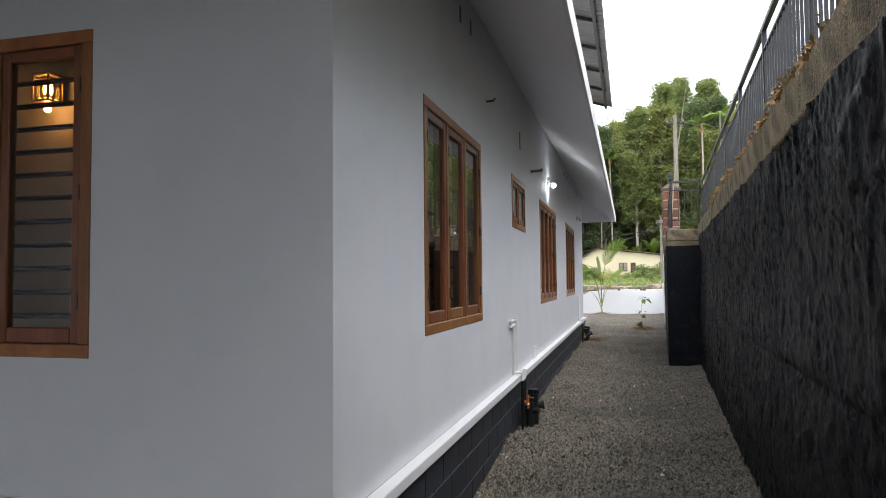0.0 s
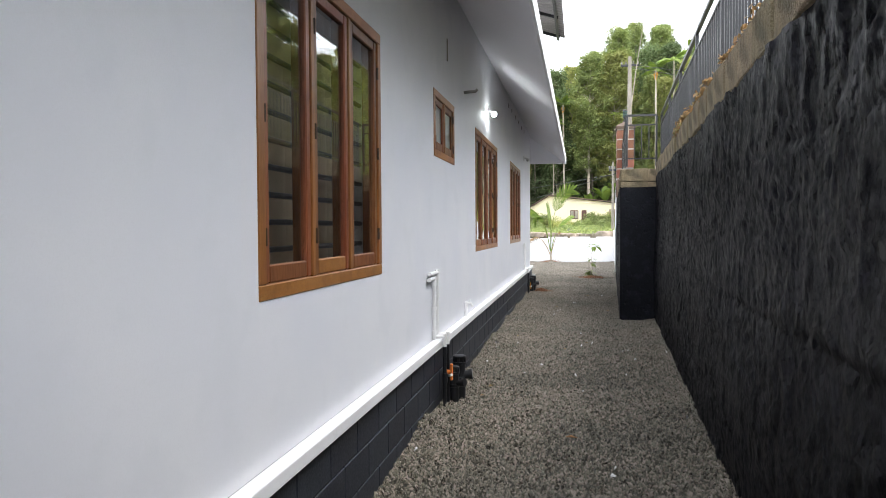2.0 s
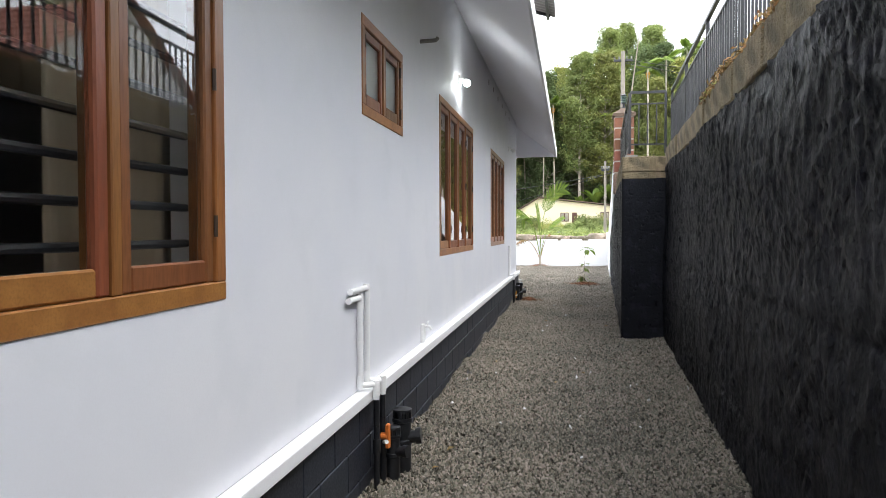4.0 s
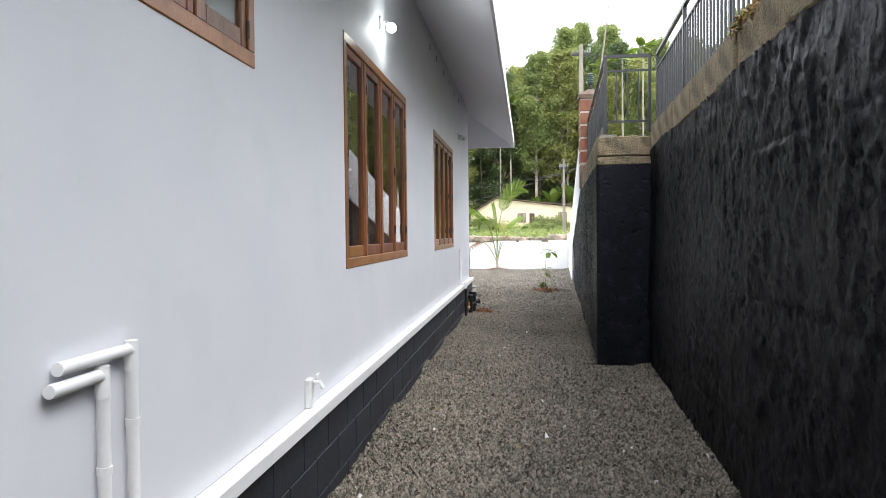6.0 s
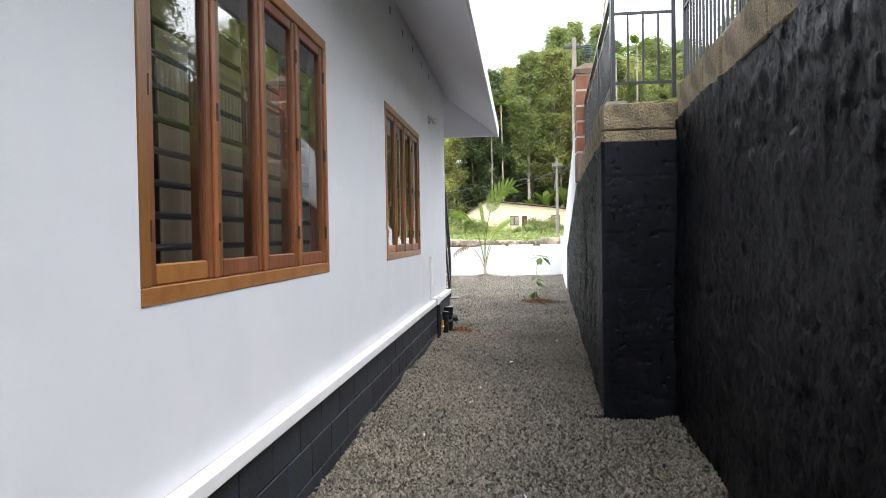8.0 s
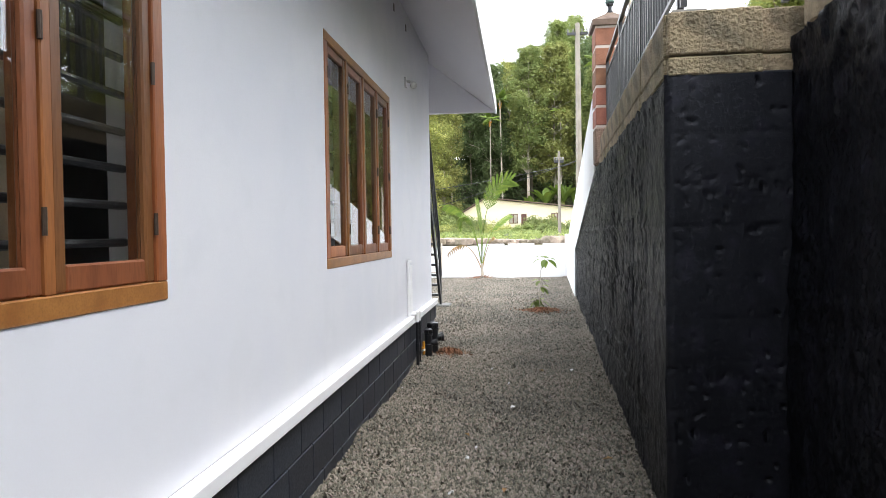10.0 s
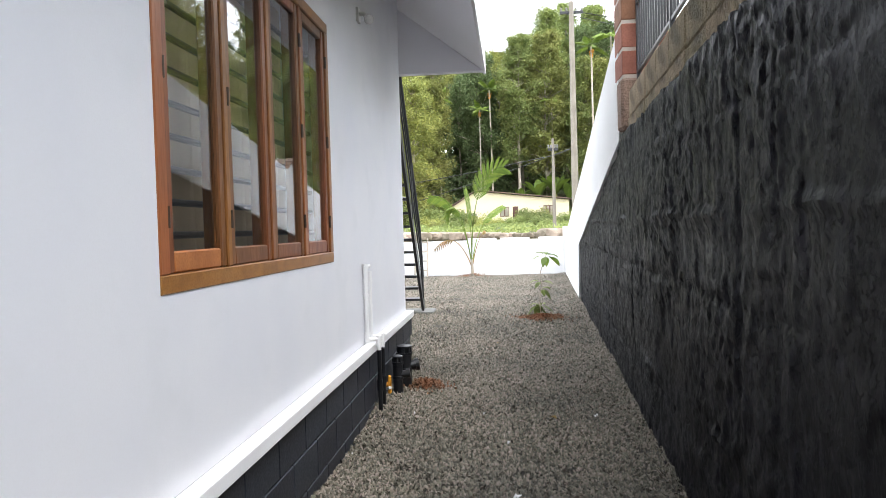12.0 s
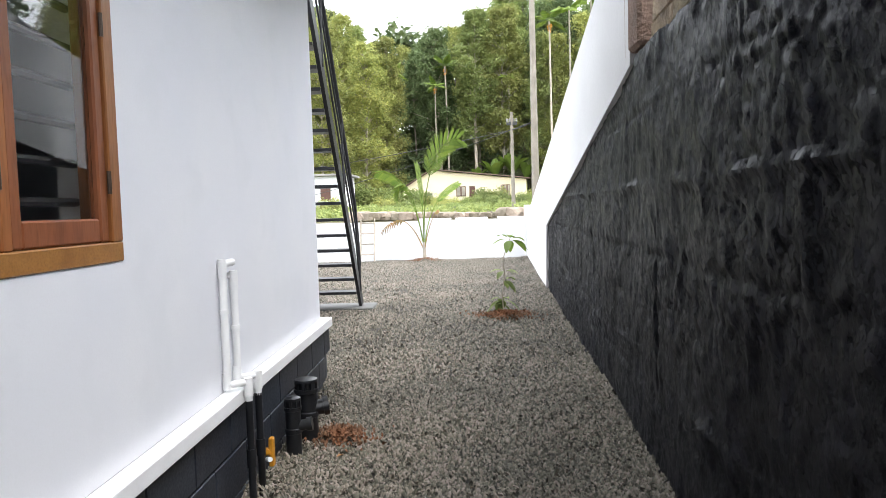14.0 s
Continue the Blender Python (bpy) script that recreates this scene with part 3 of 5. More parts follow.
ob.modifiers.new("thickness", "SOLIDIFY").thickness = -0.012

# white part of the wall, sloping down to the yard's far corner
def white_top(y):
    return max(2.97 - (y - 19.6) * 0.137, 1.3)


bm = bmesh.new()
prev = None
for k in range(41):
    y = 19.62 + (33.95 - 19.62) * k / 40
    low = black_top(y) - 0.02 if y < 26.6 else -0.05
    x = wall_x(y) - 0.035
    cur = [bm.verts.new(p) for p in ((x, y, low), (x, y, white_top(y)), (x + 0.2, y, white_top(y)), (x + 0.2, y, low))]
    if prev:
        for a in range(4):
            bm.faces.new((prev[a], prev[(a + 1) % 4], cur[(a + 1) % 4], cur[a]))
    else:
        bm.faces.new(cur)
    prev = cur
bm.faces.new(prev[::-1])
structure("wall_white", bm, BOUNDARY, "whitewashed wall whose top slopes down along the lane")
bm = bmesh.new()
box(bm, -12.0, 1.5, 33.9, 34.1, -0.05, 1.02)
box(bm, 1.28, 1.56, 33.8, 34.12, -0.05, 1.36)
bmesh.ops.bevel(bm, geom=list(bm.edges), offset=0.012, segments=1, affect="EDGES")
structure("wall_boundary", bm, BOUNDARY, "low whitewashed boundary wall at the end of the yard")


# ---- railing on the retaining wall ----
def fence(points, label, z0=2.5, top=3.24):
    """A steel railing along points: posts, two top rails, a bottom rail and upright bars."""
    f = thing("railing", label, "railing", "railings on the retaining wall")
    for (xa, ya), (xb, yb) in zip(points, points[1:]):
        a, b = Vector((xa, ya, 0)), Vector((xb, yb, 0))
        length = (b - a).length
        for z, r in ((z0 + 0.06, 0.013), (top - 0.15, 0.013), (top, 0.021)):
            bm = bmesh.new()
            tube(bm, [a + Vector((0, 0, z)), b + Vector((0, 0, z))], r * 1.1, 4)
            part("rail", bm, RAILING, f)
        n = max(1, round(length / 1.6))
        for k in range(n + 1):
            p = a.lerp(b, k / n)
            bm = bmesh.new()
            tube(bm, [p + Vector((0, 0, z0 - 0.06)), p + Vector((0, 0, top))], 0.021, 4)
            part("post", bm, RAILING, f)
        m = round(length / 0.105)
        bm = bmesh.new()
        tube(bm, [(0, 0, z0 + 0.06), (0, 0, top - 0.15)], 0.0105, 4)
        bar = mesh_of("bar", bm, RAILING)
        for k in range(1, m):
            ob = part("bar", bar, None, f)
            ob.location = a.lerp(b, k / m)
    return f


fence([(wall_x(-2) + 0.1, -2.0), (wall_x(14.9) + 0.1, 15.03)], "dark grey steel railing of upright bars on the retaining wall")
fence([(wall_x(14.9) + 0.03, 15.1), (wall_x(15.1) + 0.1, 15.1)], "short return of the dark grey steel railing")
fence([(wall_x(15.1) + 0.1, 15.17), (wall_x(19.3) + 0.1, 19.36)], "dark grey steel railing running to a brick pillar")

# brick gate pillar with lantern
pillar = thing("brick_pillar", "red brick gate pillar with white joints and a pyramid cap", "pillar")
px, py, ps = wall_x(19.5) - 0.03, 19.4, 0.36
bm = bmesh.new()
box(bm, px + 0.006, px + ps - 0.006, py + 0.006, py + ps - 0.006, 2.14, 3.62)
part("core", bm, MORTAR, pillar, "white mortar bands")
part("base", soft_box(px - 0.012, px + ps - 0.002, py - 0.012, py + 0.215, 2.13, 2.53, 0.02), BRICK_BASE, pillar, "rough brown base")
for k in range(2, 7):
    z = 2.13 + k * 0.213
    part("brick", soft_box(px, px + ps, py, py + ps, z, z + 0.188, 0.008), BRICK, pillar)
bm = bmesh.new()
box(bm, px - 0.03, px + ps + 0.03, py - 0.03, py + ps + 0.03, 3.62, 3.68)
c = bm.verts.new((px + ps / 2, py + ps / 2, 3.82))
q = [bm.verts.new((px + ps / 2 + sx * (ps / 2 + 0.03), py + ps / 2 + sy * (ps / 2 + 0.03), 3.681)) for sx, sy in ((-1, -1), (1, -1), (1, 1), (-1, 1))]
for k in range(4):
    bm.faces.new((q[k], q[(k + 1) % 4], c))
part("cap", bm, ROOFTILE, pillar, "brown pyramid cap")
lantern = thing("gate_lantern", "small dark ribbed lantern on top of a brick pillar", "lamp", at=(px + ps / 2, py + ps / 2, 3.79))
lantern.scale = (0.8, 0.8, 0.85)
bm = bmesh.new()
lathe(bm, [(0.05, 0), (0.05, 0.03), (0.028, 0.04), (0.028, 0.1), (0.055, 0.11), (0.055, 0.13)], 14)
part("stem", bm, IRON, lantern, smooth=True)
for k in range(4):
    bm = bmesh.new()
    lathe(bm, [(0.045, 0.135 + k * 0.04), (0.066, 0.145 + k * 0.04), (0.066, 0.16 + k * 0.04), (0.045, 0.168 + k * 0.04)], 14)
    part("louvre", bm, TEAL, lantern, "dull green louvre ring", smooth=True)
bm = bmesh.new()
lathe(bm, [(0.07, 0.3), (0.03, 0.33)], 14)
part("lid", bm, IRON, lantern, smooth=True)


# ---- trees ----
def leaf_cloud(centres, count, size, seed, mat, name, flat=0.5):
    """Many small bent leaves round the given clump centres (place, radius), as one mesh."""
    rng = np.random.default_rng(seed)
    cen = np.array([c for c, r in centres])
    rad = np.array([r for c, r in centres])
    pick = rng.integers(0, len(cen), count)
    d = rng.normal(size=(count, 3))
    d[:, 2] += 0.25
    d /= np.linalg.norm(d, axis=1)[:, None]
    dist = 0.3 + 0.8 * np.sqrt(rng.random(count)) + np.abs(rng.normal(0, 0.4, count))
    pos = cen[pick] + d * (dist * rad[pick])[:, None] * np.array([1, 1, 0.8])
    nrm = 0.5 * d + rng.normal(0, 0.55, (count, 3))
    nrm[:, 2] += 0.5 / max(flat, 0.5)
    nrm /= np.linalg.norm(nrm, axis=1)[:, None]
    u = np.cross(nrm, rng.normal(size=(count, 3)))
    u[:, 2] -= 0.35
    u /= np.linalg.norm(u, axis=1)[:, None]
    v = np.cross(nrm, u)
    v /= np.linalg.norm(v, axis=1)[:, None]
    s = (size * rng.uniform(0.6, 1.4, count))[:, None]
    quad = np.stack([pos - u * s, pos + v * s * 0.42 + nrm * s * 0.12, pos + u * s, pos - v * s * 0.42 + nrm * s * 0.12], 1).reshape(-1, 3)
    me = bpy.data.meshes.new(name)
    me.vertices.add(len(quad))
    me.vertices.foreach_set("co", quad.ravel())
    me.loops.add(count * 4)
    me.loops.foreach_set("vertex_index", np.arange(count * 4))
    me.polygons.add(count)
    me.polygons.foreach_set("loop_start", np.arange(0, count * 4, 4))
    me.update(calc_edges=True)
    me.materials.append(mat)
    return me


def forest_tree(height, bare, spread, seed, mat, label, leaves=27000, leaf=0.125):
    """A tall tree: tapered bent trunk, limbs and a ragged crown of leaf clumps."""
    rng = random.Random(seed)
    t = thing("tree", label, "tree", "trees behind the yellow house")
    bm = bmesh.new()
    bend = [Vector((math.sin(i * 0.7 + seed) * 0.35 * i / 7, math.cos(i * 0.5 + seed) * 0.35 * i / 7, height * 0.92 * i / 7)) for i in range(8)]
    tube(bm, bend, 0.19, 8, 0.04)
    clumps = []
    levels = int((height - bare) / 0.95)
    for k in range(levels):
        f = k / max(levels - 1, 1)
        z = bare + (height - bare) * f
        reach = 0.78 * spread * (0.45 + 0.75 * math.sin(math.pi * min(1, 0.2 + f * 0.78))) * rng.uniform(0.7, 1.15)
        for j in range(12):
            a = rng.uniform(0, 6.28)
            base = bend[min(7, int(z / (height * 0.92) * 7))]
            r = reach * rng.uniform(0.35, 1)
            tip = Vector((base.x + math.cos(a) * r, base.y + math.sin(a) * r, z + rng.uniform(-0.3, 0.5)))
            tube(bm, [(base.x, base.y, z - 0.9), (base.x * 0.5 + tip.x * 0.5, base.y * 0.5 + tip.y * 0.5, z - 0.25), tip], 0.045, 5, 0.012, caps=False)
            clumps.append((tip, rng.uniform(0.25, 0.72)))
    part("trunk", bm, BARK, t, smooth=True)
    part("crown", leaf_cloud(clumps, leaves, leaf, seed, mat, "crown"), None, t)
    return t


def frond(bm, root, azim, lift, length, width, leaflets=26, droop=1.1, gap=0.5, bare=0.18):
    """A feather-leaf: a curved midrib with paired narrow leaflets."""
    d = Vector((math.cos(azim), math.sin(azim), 0))
    side = Vector((-d.y, d.x, 0))
    pts = []
    for i in range(9):
        s = i / 8
        pts.append(Vector(root) + d * length * (math.cos(lift) * s + 0.12 * s * s) + Vector((0, 0, length * (math.sin(lift) * s - droop * 0.5 * s * s * math.cos(lift)))))
    tube(bm, pts, min(length * 0.012, 0.02), 5, length * 0.003, caps=False)
    for k in range(leaflets):
        s = bare + (1 - bare) * (k + 0.5) / leaflets
        i = min(int(s * 8), 7)
        p = pts[i].lerp(pts[i + 1], s * 8 - i)
        tang = (pts[i + 1] - pts[i]).normalized()
        w = width * math.sin(math.pi * min(1, 0.22 + s * 0.76)) * 1.0
        up = side.cross(tang)
        for sg in (-1, 1):
            tip = p + side * sg * w * 0.85 + tang * w * 0.7 - Vector((0, 0, w * 0.5)) + up * 0.02
            mid = p.lerp(tip, 0.45) + Vector((0, 0, w * 0.08))
            h = tang * length * 0.011 * gap * 2
            vs = [bm.verts.new(q) for q in (p - h * 0.5, mid - h, tip, mid + h, p + h * 0.5)]
            bm.faces.new(vs)


def areca(height, seed, nuts=True):
    """A slim palm with a bare ringed trunk and a small crown."""
    rng = random.Random(seed)
    t = thing("areca_palm", "slim tall areca palm with a bare trunk" + (" and orange nuts" if nuts else ""), "palm tree", "slim palms among the trees")
    bm = bmesh.new()
    lean = rng.uniform(-0.03, 0.03)
    tube(bm, [(lean * z, 0, z) for z in np.linspace(0, height, 7)], 0.11, 8, 0.075)
    part("trunk", bm, BARK, t, "pale ringed trunk", smooth=True)
    bm = bmesh.new()
    for k in range(9):
        frond(bm, (lean * height, 0, height), k * 2.4 + rng.random(), rng.uniform(0.2, 1.2), rng.uniform(1.7, 2.3), 0.55, 16, 1.2, 1.5)
    part("crown", bm, PALM, t)
    if nuts:
        bm = bmesh.new()
        for k in range(26):
            a, q = rng.uniform(0, 6.28), rng.uniform(0, 0.75)
            bmesh.ops.create_icosphere(bm, subdivisions=1, radius=0.065, matrix=pose(lean * height + math.cos(a) * 0.22 * (1.1 - q), math.sin(a) * 0.22 * (1.1 - q), height - 0.25 - q))
        part("nuts", bm, NUT, t, "bunch of orange nuts")
    return t


def banana(seed, size):
    """A clump of broad upright leaves on a soft stem."""
    rng = random.Random(seed)
    t = thing("banana_plant", "banana plant with broad upright green leaves", "plant", "banana plants by the house")
    bm = bmesh.new()
    tube(bm, [(0, 0, 0), (0.03, 0, size * 0.35), (0, 0.02, size * 0.55)], size * 0.05, 8, size * 0.03)
    part("stem", bm, LEAF_B, t, smooth=True)
    for k in range(8):
        bm = bmesh.new()
        a, lift = k * 0.8 + rng.uniform(-0.3, 0.3), rng.uniform(0.85, 1.4)
        d, side = Vector((math.cos(a), math.sin(a), 0)), Vector((-math.sin(a), math.cos(a), 0))
        prev = None
        for i in range(8):
            s = i / 7
            c = Vector((0, 0, size * 0.5)) + d * size * 0.65 * math.cos(lift) * s + Vector((0, 0, size * 0.65 * (math.sin(lift) * s - 0.35 * s * s)))
            w = size * 0.08 * math.sin(math.pi * (0.08 + 0.9 * s)) + 0.01
            cur = [bm.verts.new(c - side * w + Vector((0, 0, w * 0.35))), bm.verts.new(c), bm.verts.new(c + side * w + Vector((0, 0, w * 0.35)))]
            if prev:
                bm.faces.new((prev[0], prev[1], cur[1], cur[0]))
                bm.faces.new((prev[1], prev[2], cur[2], cur[1]))
            prev = cur
        part("leaf", bm, PALM, t)
    return t


def bush(radius, seed, mat, count, leaf, label, group):
    rng = random.Random(seed)
    t = thing("shrub", label, "shrub", group)
    clumps = [(Vector((rng.uniform(-1, 1) * radius, rng.uniform(-0.6, 0.6) * radius, rng.uniform(0.15, 0.8) * radius)), radius * rng.uniform(0.3, 0.5)) for k in range(12)]
    bm = bmesh.new()
    for c, r in clumps[:8]:
        tube(bm, [(c.x * 0.15, c.y * 0.15, -0.05), c * 0.6, c], 0.02 * radius, 5, 0.008 * radius, caps=False)
    part("stems", bm, BARK, t)
    part("foliage", leaf_cloud(clumps, count, leaf, seed, mat, "foliage"), None, t)
    return t


def land(x, y):
    return hill(x, y) - 0.05


rng = random.Random(5)
kinds = [
    forest_tree(17.5, 6.5, 2.6, 1, LEAF_A, "tall rubber tree with a ragged green crown"),
    forest_tree(20.0, 9.0, 2.3, 2, LEAF_C, "tall dark green forest tree with a bare trunk"),
    forest_tree(16.0, 5.0, 2.9, 3, LEAF_B, "tall yellow-green tree with drooping foliage"),
    forest_tree(18.5, 3.5, 2.4, 4, LEAF_A, "tall leafy tree clothed low down the trunk"),
    forest_tree(14.0, 3.0, 2.7, 6, LEAF_C, "broad dark green tree at the edge of the wood"),
]
low = forest_tree(15.5, 0.8, 2.2, 7, LEAF_B, "yellow-green tree leafy down to the ground", 26000, 0.12)
low.matrix_basis = pose(-12.5, 79, land(-12, 79), 0, 0, 20)
for x, y, s in ((-10.2, 86, 1.0), (-15.4, 83, 1.1), (-19, 86, 1.15), (-8.6, 91, 1.1), (-23, 82, 1.1), (-13, 90, 1.25), (-17, 93, 1.3), (-28, 85, 1.2), (9.8, 92, 1.1), (13.2, 94, 1.25), (18.5, 90, 1.2)):
    copy_thing(low, pose(x, y, land(x, y), 0, 0, x * 61)).scale = (s, s, s)
spots = []
for row, (y, n, span, shift) in enumerate(((97, 11, 48, 0), (103, 13, 60, 1.5), (110, 14, 72, 0.5), (119, 15, 84, 2))):
    for k in range(n):
        spots.append((-span * 0.5 + span * (k + 0.5) / n + rng.uniform(-1.4, 1.4) + shift, y + rng.uniform(-2.5, 2.5), row))
HEIGHTS = (17.5, 20.0, 16.0, 18.5, 14.0)


def crest(x, y):
    """The height of the wood's outline above a place."""
    return 1.3 + (21.8 + 2.9 * math.sin(x * 0.21) + max(0, x) * 0.17) * (y - 15) / 85


for k, (x, y, row) in enumerate(spots):
    i = (k * 3 + row) % 5 if row else (k * 2) % 5
    m = pose(x, y, land(x, y), 0, 0, rng.uniform(0, 360))
    if k < 5:
        i, t = k, kinds[k]
        t.matrix_basis = m
    else:
        t = copy_thing(kinds[i], m)
    s = min(1.5, max(0.7, (crest(x, y) - land(x, y)) / HEIGHTS[i])) * rng.uniform(0.82, 1.04)
    t.scale = (min(s, 1.25), min(s, 1.25), s)
# nearer trees beside the yellow house
for x, y, k, s in ((-13, 78, 2, 0.85), (-17.5, 84, 3, 0.8), (-9.5, 90, 2, 0.95), (-22, 80, 0, 0.9), (-27, 88, 4, 1.0), (12.5, 88, 0, 0.9), (17, 84, 3, 0.8), (22, 92, 1, 0.9), (8.5, 93, 3, 0.95)):
    t = copy_thing(kinds[k], pose(x, y, land(x, y), 0, 0, x * 37))
    t.scale = (s, s, s)
# trees on the raised plot beside the yard, seen in the window glass;
# the last six are added to block low sky and shade the upper house wall
for k, (x, y, s) in enumerate(((11, -3, 0.62), (12.5, 1, 0.7), (10.8, 5, 0.6), (13, 8.5, 0.72), (11, 12, 0.62), (12.8, 15.5, 0.7), (16, 29, 0.85), (15.5, 4, 0.8), (16, 12, 0.85), (13.5, -8, 0.75), (9.4, 31, 0.72), (8.6, 37, 0.74), (12, 35.5, 0.85), (12, 42, 0.85), (14, 52, 0.9), (9.6, 3, 0.5), (9.8, 7.2, 0.52), (9.4, 10.2, 0.48), (14.8, 8, 0.85), (12, -1.5, 0.72), (10, 0, 0.55))):
    t = copy_thing(low if k % 3 else kinds[3], pose(x, y, 2.3 if y < 20 else 1.3, 0, 0, x * 53))
    t.scale = (s, s, s * 0.74)
    tagged(t, group="trees on the raised plot")
palms = [areca(16.4, 11), areca(17.4, 12, False), areca(15.5, 13)]
for p, (x, y) in zip(palms, ((7.75, 80), (9.6, 80.5), (-2.0, 95))):
    p.matrix_basis = pose(x, y, land(x, y))
for k, (x, y, s) in enumerate(((-8.0, 94, 0.9), (4.9, 95, 0.8), (7.2, 95, 0.72), (-3.4, 94, 0.8), (12.2, 84, 1.1))):
    copy_thing(palms[k % 3], pose(x, y, land(x, y), 0, 0, k * 70)).scale = (s, s, s)
b0 = banana(21, 5.6)
b0.matrix_basis = pose(3.0, 93.5, land(3, 93))
for k, (x, y, s) in enumerate(((5.0, 93.4, 1.1), (6.4, 92.8, 0.9), (1.2, 93.8, 0.8))):
    copy_thing(b0, pose(x, y, land(x, y), 0, 0, 77 * k + 30)).scale = (s, s, s)

# undergrowth of the wood, one mass of leaves
clumps = []
for k in range(420):
    x, y = rng.uniform(-45, 45), rng.uniform(93, 124)
    clumps.append((Vector((x, y, land(x, y) + rng.uniform(0.3, 3.2))), rng.uniform(0.8, 1.8)))
ob = new("undergrowth", leaf_cloud(clumps, 40000, 0.34, 77, LEAF_C, "undergrowth"))
tagged(ob, "dense dark undergrowth of the wood", "undergrowth", kind="stuff")
clumps = []
for k in range(420):
    x, y = rng.uniform(-60, 60), rng.uniform(124, 140)
    clumps.append((Vector((x, y, land(x, y) + rng.uniform(0, 14))), rng.uniform(1.2, 2.6)))
ob = new("far_wood", leaf_cloud(clumps, 42000, 0.75, 78, LEAF_C, "far_wood"))
tagged(ob, "dark wood rising on the hillside behind", "wood", kind="stuff")


# ---- the land beyond the yard ----
yellow = thing("yellow_house", "low pale yellow house with a sloping roof behind the field", "house")
hy, hb = 85.0, 1.5
bm = bmesh.new()
out = [(-6.4, hb), (5.75, hb), (5.75, 4.0), (-3.6, 5.1), (-6.4, 3.4)]
f0 = [bm.verts.new((x, hy, z)) for x, z in out]
f1 = [bm.verts.new((x, hy + 7, z)) for x, z in out]
bm.faces.new(f0)
bm.faces.new(f1[::-1])
for k in range(5):
    bm.faces.new((f0[k], f1[k], f1[(k + 1) % 5], f0[(k + 1) % 5]))
house_body = part("wall", bm, YELLOW, yellow)
for xa, za, xb, zb in ((-3.65, 5.16, 6.15, 4.02), (-6.75, 3.26, -3.6, 5.16)):
    bm = bmesh.new()
    v = [bm.verts.new((x, y, z + dz)) for y in (hy - 0.45, hy + 7.4) for x, z, dz in ((xa, za, 0), (xb, zb, 0), (xb, zb, 0.1), (xa, za, 0.1))]
    for f in ((0, 1, 2, 3), (4, 5, 6, 7), (0, 1, 5, 4), (1, 2, 6, 5), (2, 3, 7, 6), (3, 0, 4, 7)):
        bm.faces.new([v[i] for i in f])
    part("roof", bm, ROOFTILE, yellow)


def opening(name, x0, x1, z0, z1, panes):
    o = part(name, soft_box(x0, x1, hy - 0.06, hy + 0.02, z0, z1, 0.01), DARKWOOD, yellow)
    for k in range(panes):
        w = (x1 - x0) / panes
        part("panel", soft_box(x0 + w * k + 0.06, x0 + w * (k + 1) - 0.06, hy - 0.085, hy - 0.061, z0 + 0.08, z1 - 0.08, 0.008), BARK if name == "window" else DARKWOOD, o)


opening("window", -1.2, -0.25, 2.45, 3.45, 2)
opening("door", 0.1, 0.66, 1.55, 3.45, 1)
opening("window", 3.2, 4.15, 2.4, 3.5, 3)
part("vent", soft_box(-4.25, -3.55, hy - 0.05, hy + 0.02, 2.15, 2.85, 0.01), CONCRETE, yellow, "small grey shuttered opening")
far_house = thing("white_house", "small white house among the trees across the field", "house")
part("wall", soft_box(-17, -9.7, 70, 75, 1.35, 4.1, 0.02), BOUNDARY, far_house)
part("roof", soft_box(-17.4, -9.3, 69.6, 75.4, 4.1, 4.26, 0.02), CONCRETE, far_house)
part("window", soft_box(-11.6, -10.8, 69.94, 70.02, 2.2, 3.3, 0.02), DARKWOOD, far_house)


def gable_house(name, label, x0, x1, y0, y1, eave, ridge, tiles):
    """A white house whose ridge runs along x, with overhanging tiled slopes, a white gable and windows in it."""
    h = thing(name, label, "house")
    ym = (y0 + y1) / 2
    bm = bmesh.new()
    out = [(y0, 1.2), (y1, 1.2), (y1, eave), (ym, ridge), (y0, eave)]
    f0, f1 = [bm.verts.new((x0, y, z)) for y, z in out], [bm.verts.new((x1, y, z)) for y, z in out]
    bm.faces.new(f0)
    bm.faces.new(f1[::-1])
    for k in range(5):
        bm.faces.new((f0[k], f1[k], f1[(k + 1) % 5], f0[(k + 1) % 5]))
    part("wall", bm, BOUNDARY, h)
    fall = (ridge - eave) / (ym - y0)
    for sg, edge in ((-1, y0), (1, y1)):
        bm = bmesh.new()
        n = 9
        for k in range(n):
            ya, yb = ym + (edge - ym + sg * 0.5) * k / n, ym + (edge - ym + sg * 0.5) * (k + 1.12) / n
            za, zb = ridge - abs(ya - ym) * fall + 0.05, ridge - abs(yb - ym) * fall + 0.12
            v = [bm.verts.new(p) for p in ((x0 - 0.3, ya, za), (x1 + 0.3, ya, za), (x1 + 0.3, yb, zb), (x0 - 0.3, yb, zb), (x0 - 0.3, ya, za + 0.05), (x1 + 0.3, ya, za + 0.05), (x1 + 0.3, yb, zb + 0.05), (x0 - 0.3, yb, zb + 0.05))]
            for f in ((3, 2, 1, 0), (4, 5, 6, 7), (0, 1, 5, 4), (1, 2, 6, 5), (2, 3, 7, 6), (3, 0, 4, 7)):
                bm.faces.new([v[i] for i in f])
        part("roof", bm, tiles, h, "courses of clay roof tiles")
    for y in (ym - 1.7, ym + 1.7):
        for z in (2.1, eave - 1.1) if eave > 5 else (2.0,):
            part("window", soft_box(x0 - 0.04, x0 + 0.02, y - 0.55, y + 0.55, z, z + 1.05, 0.01), DARKWOOD, h)


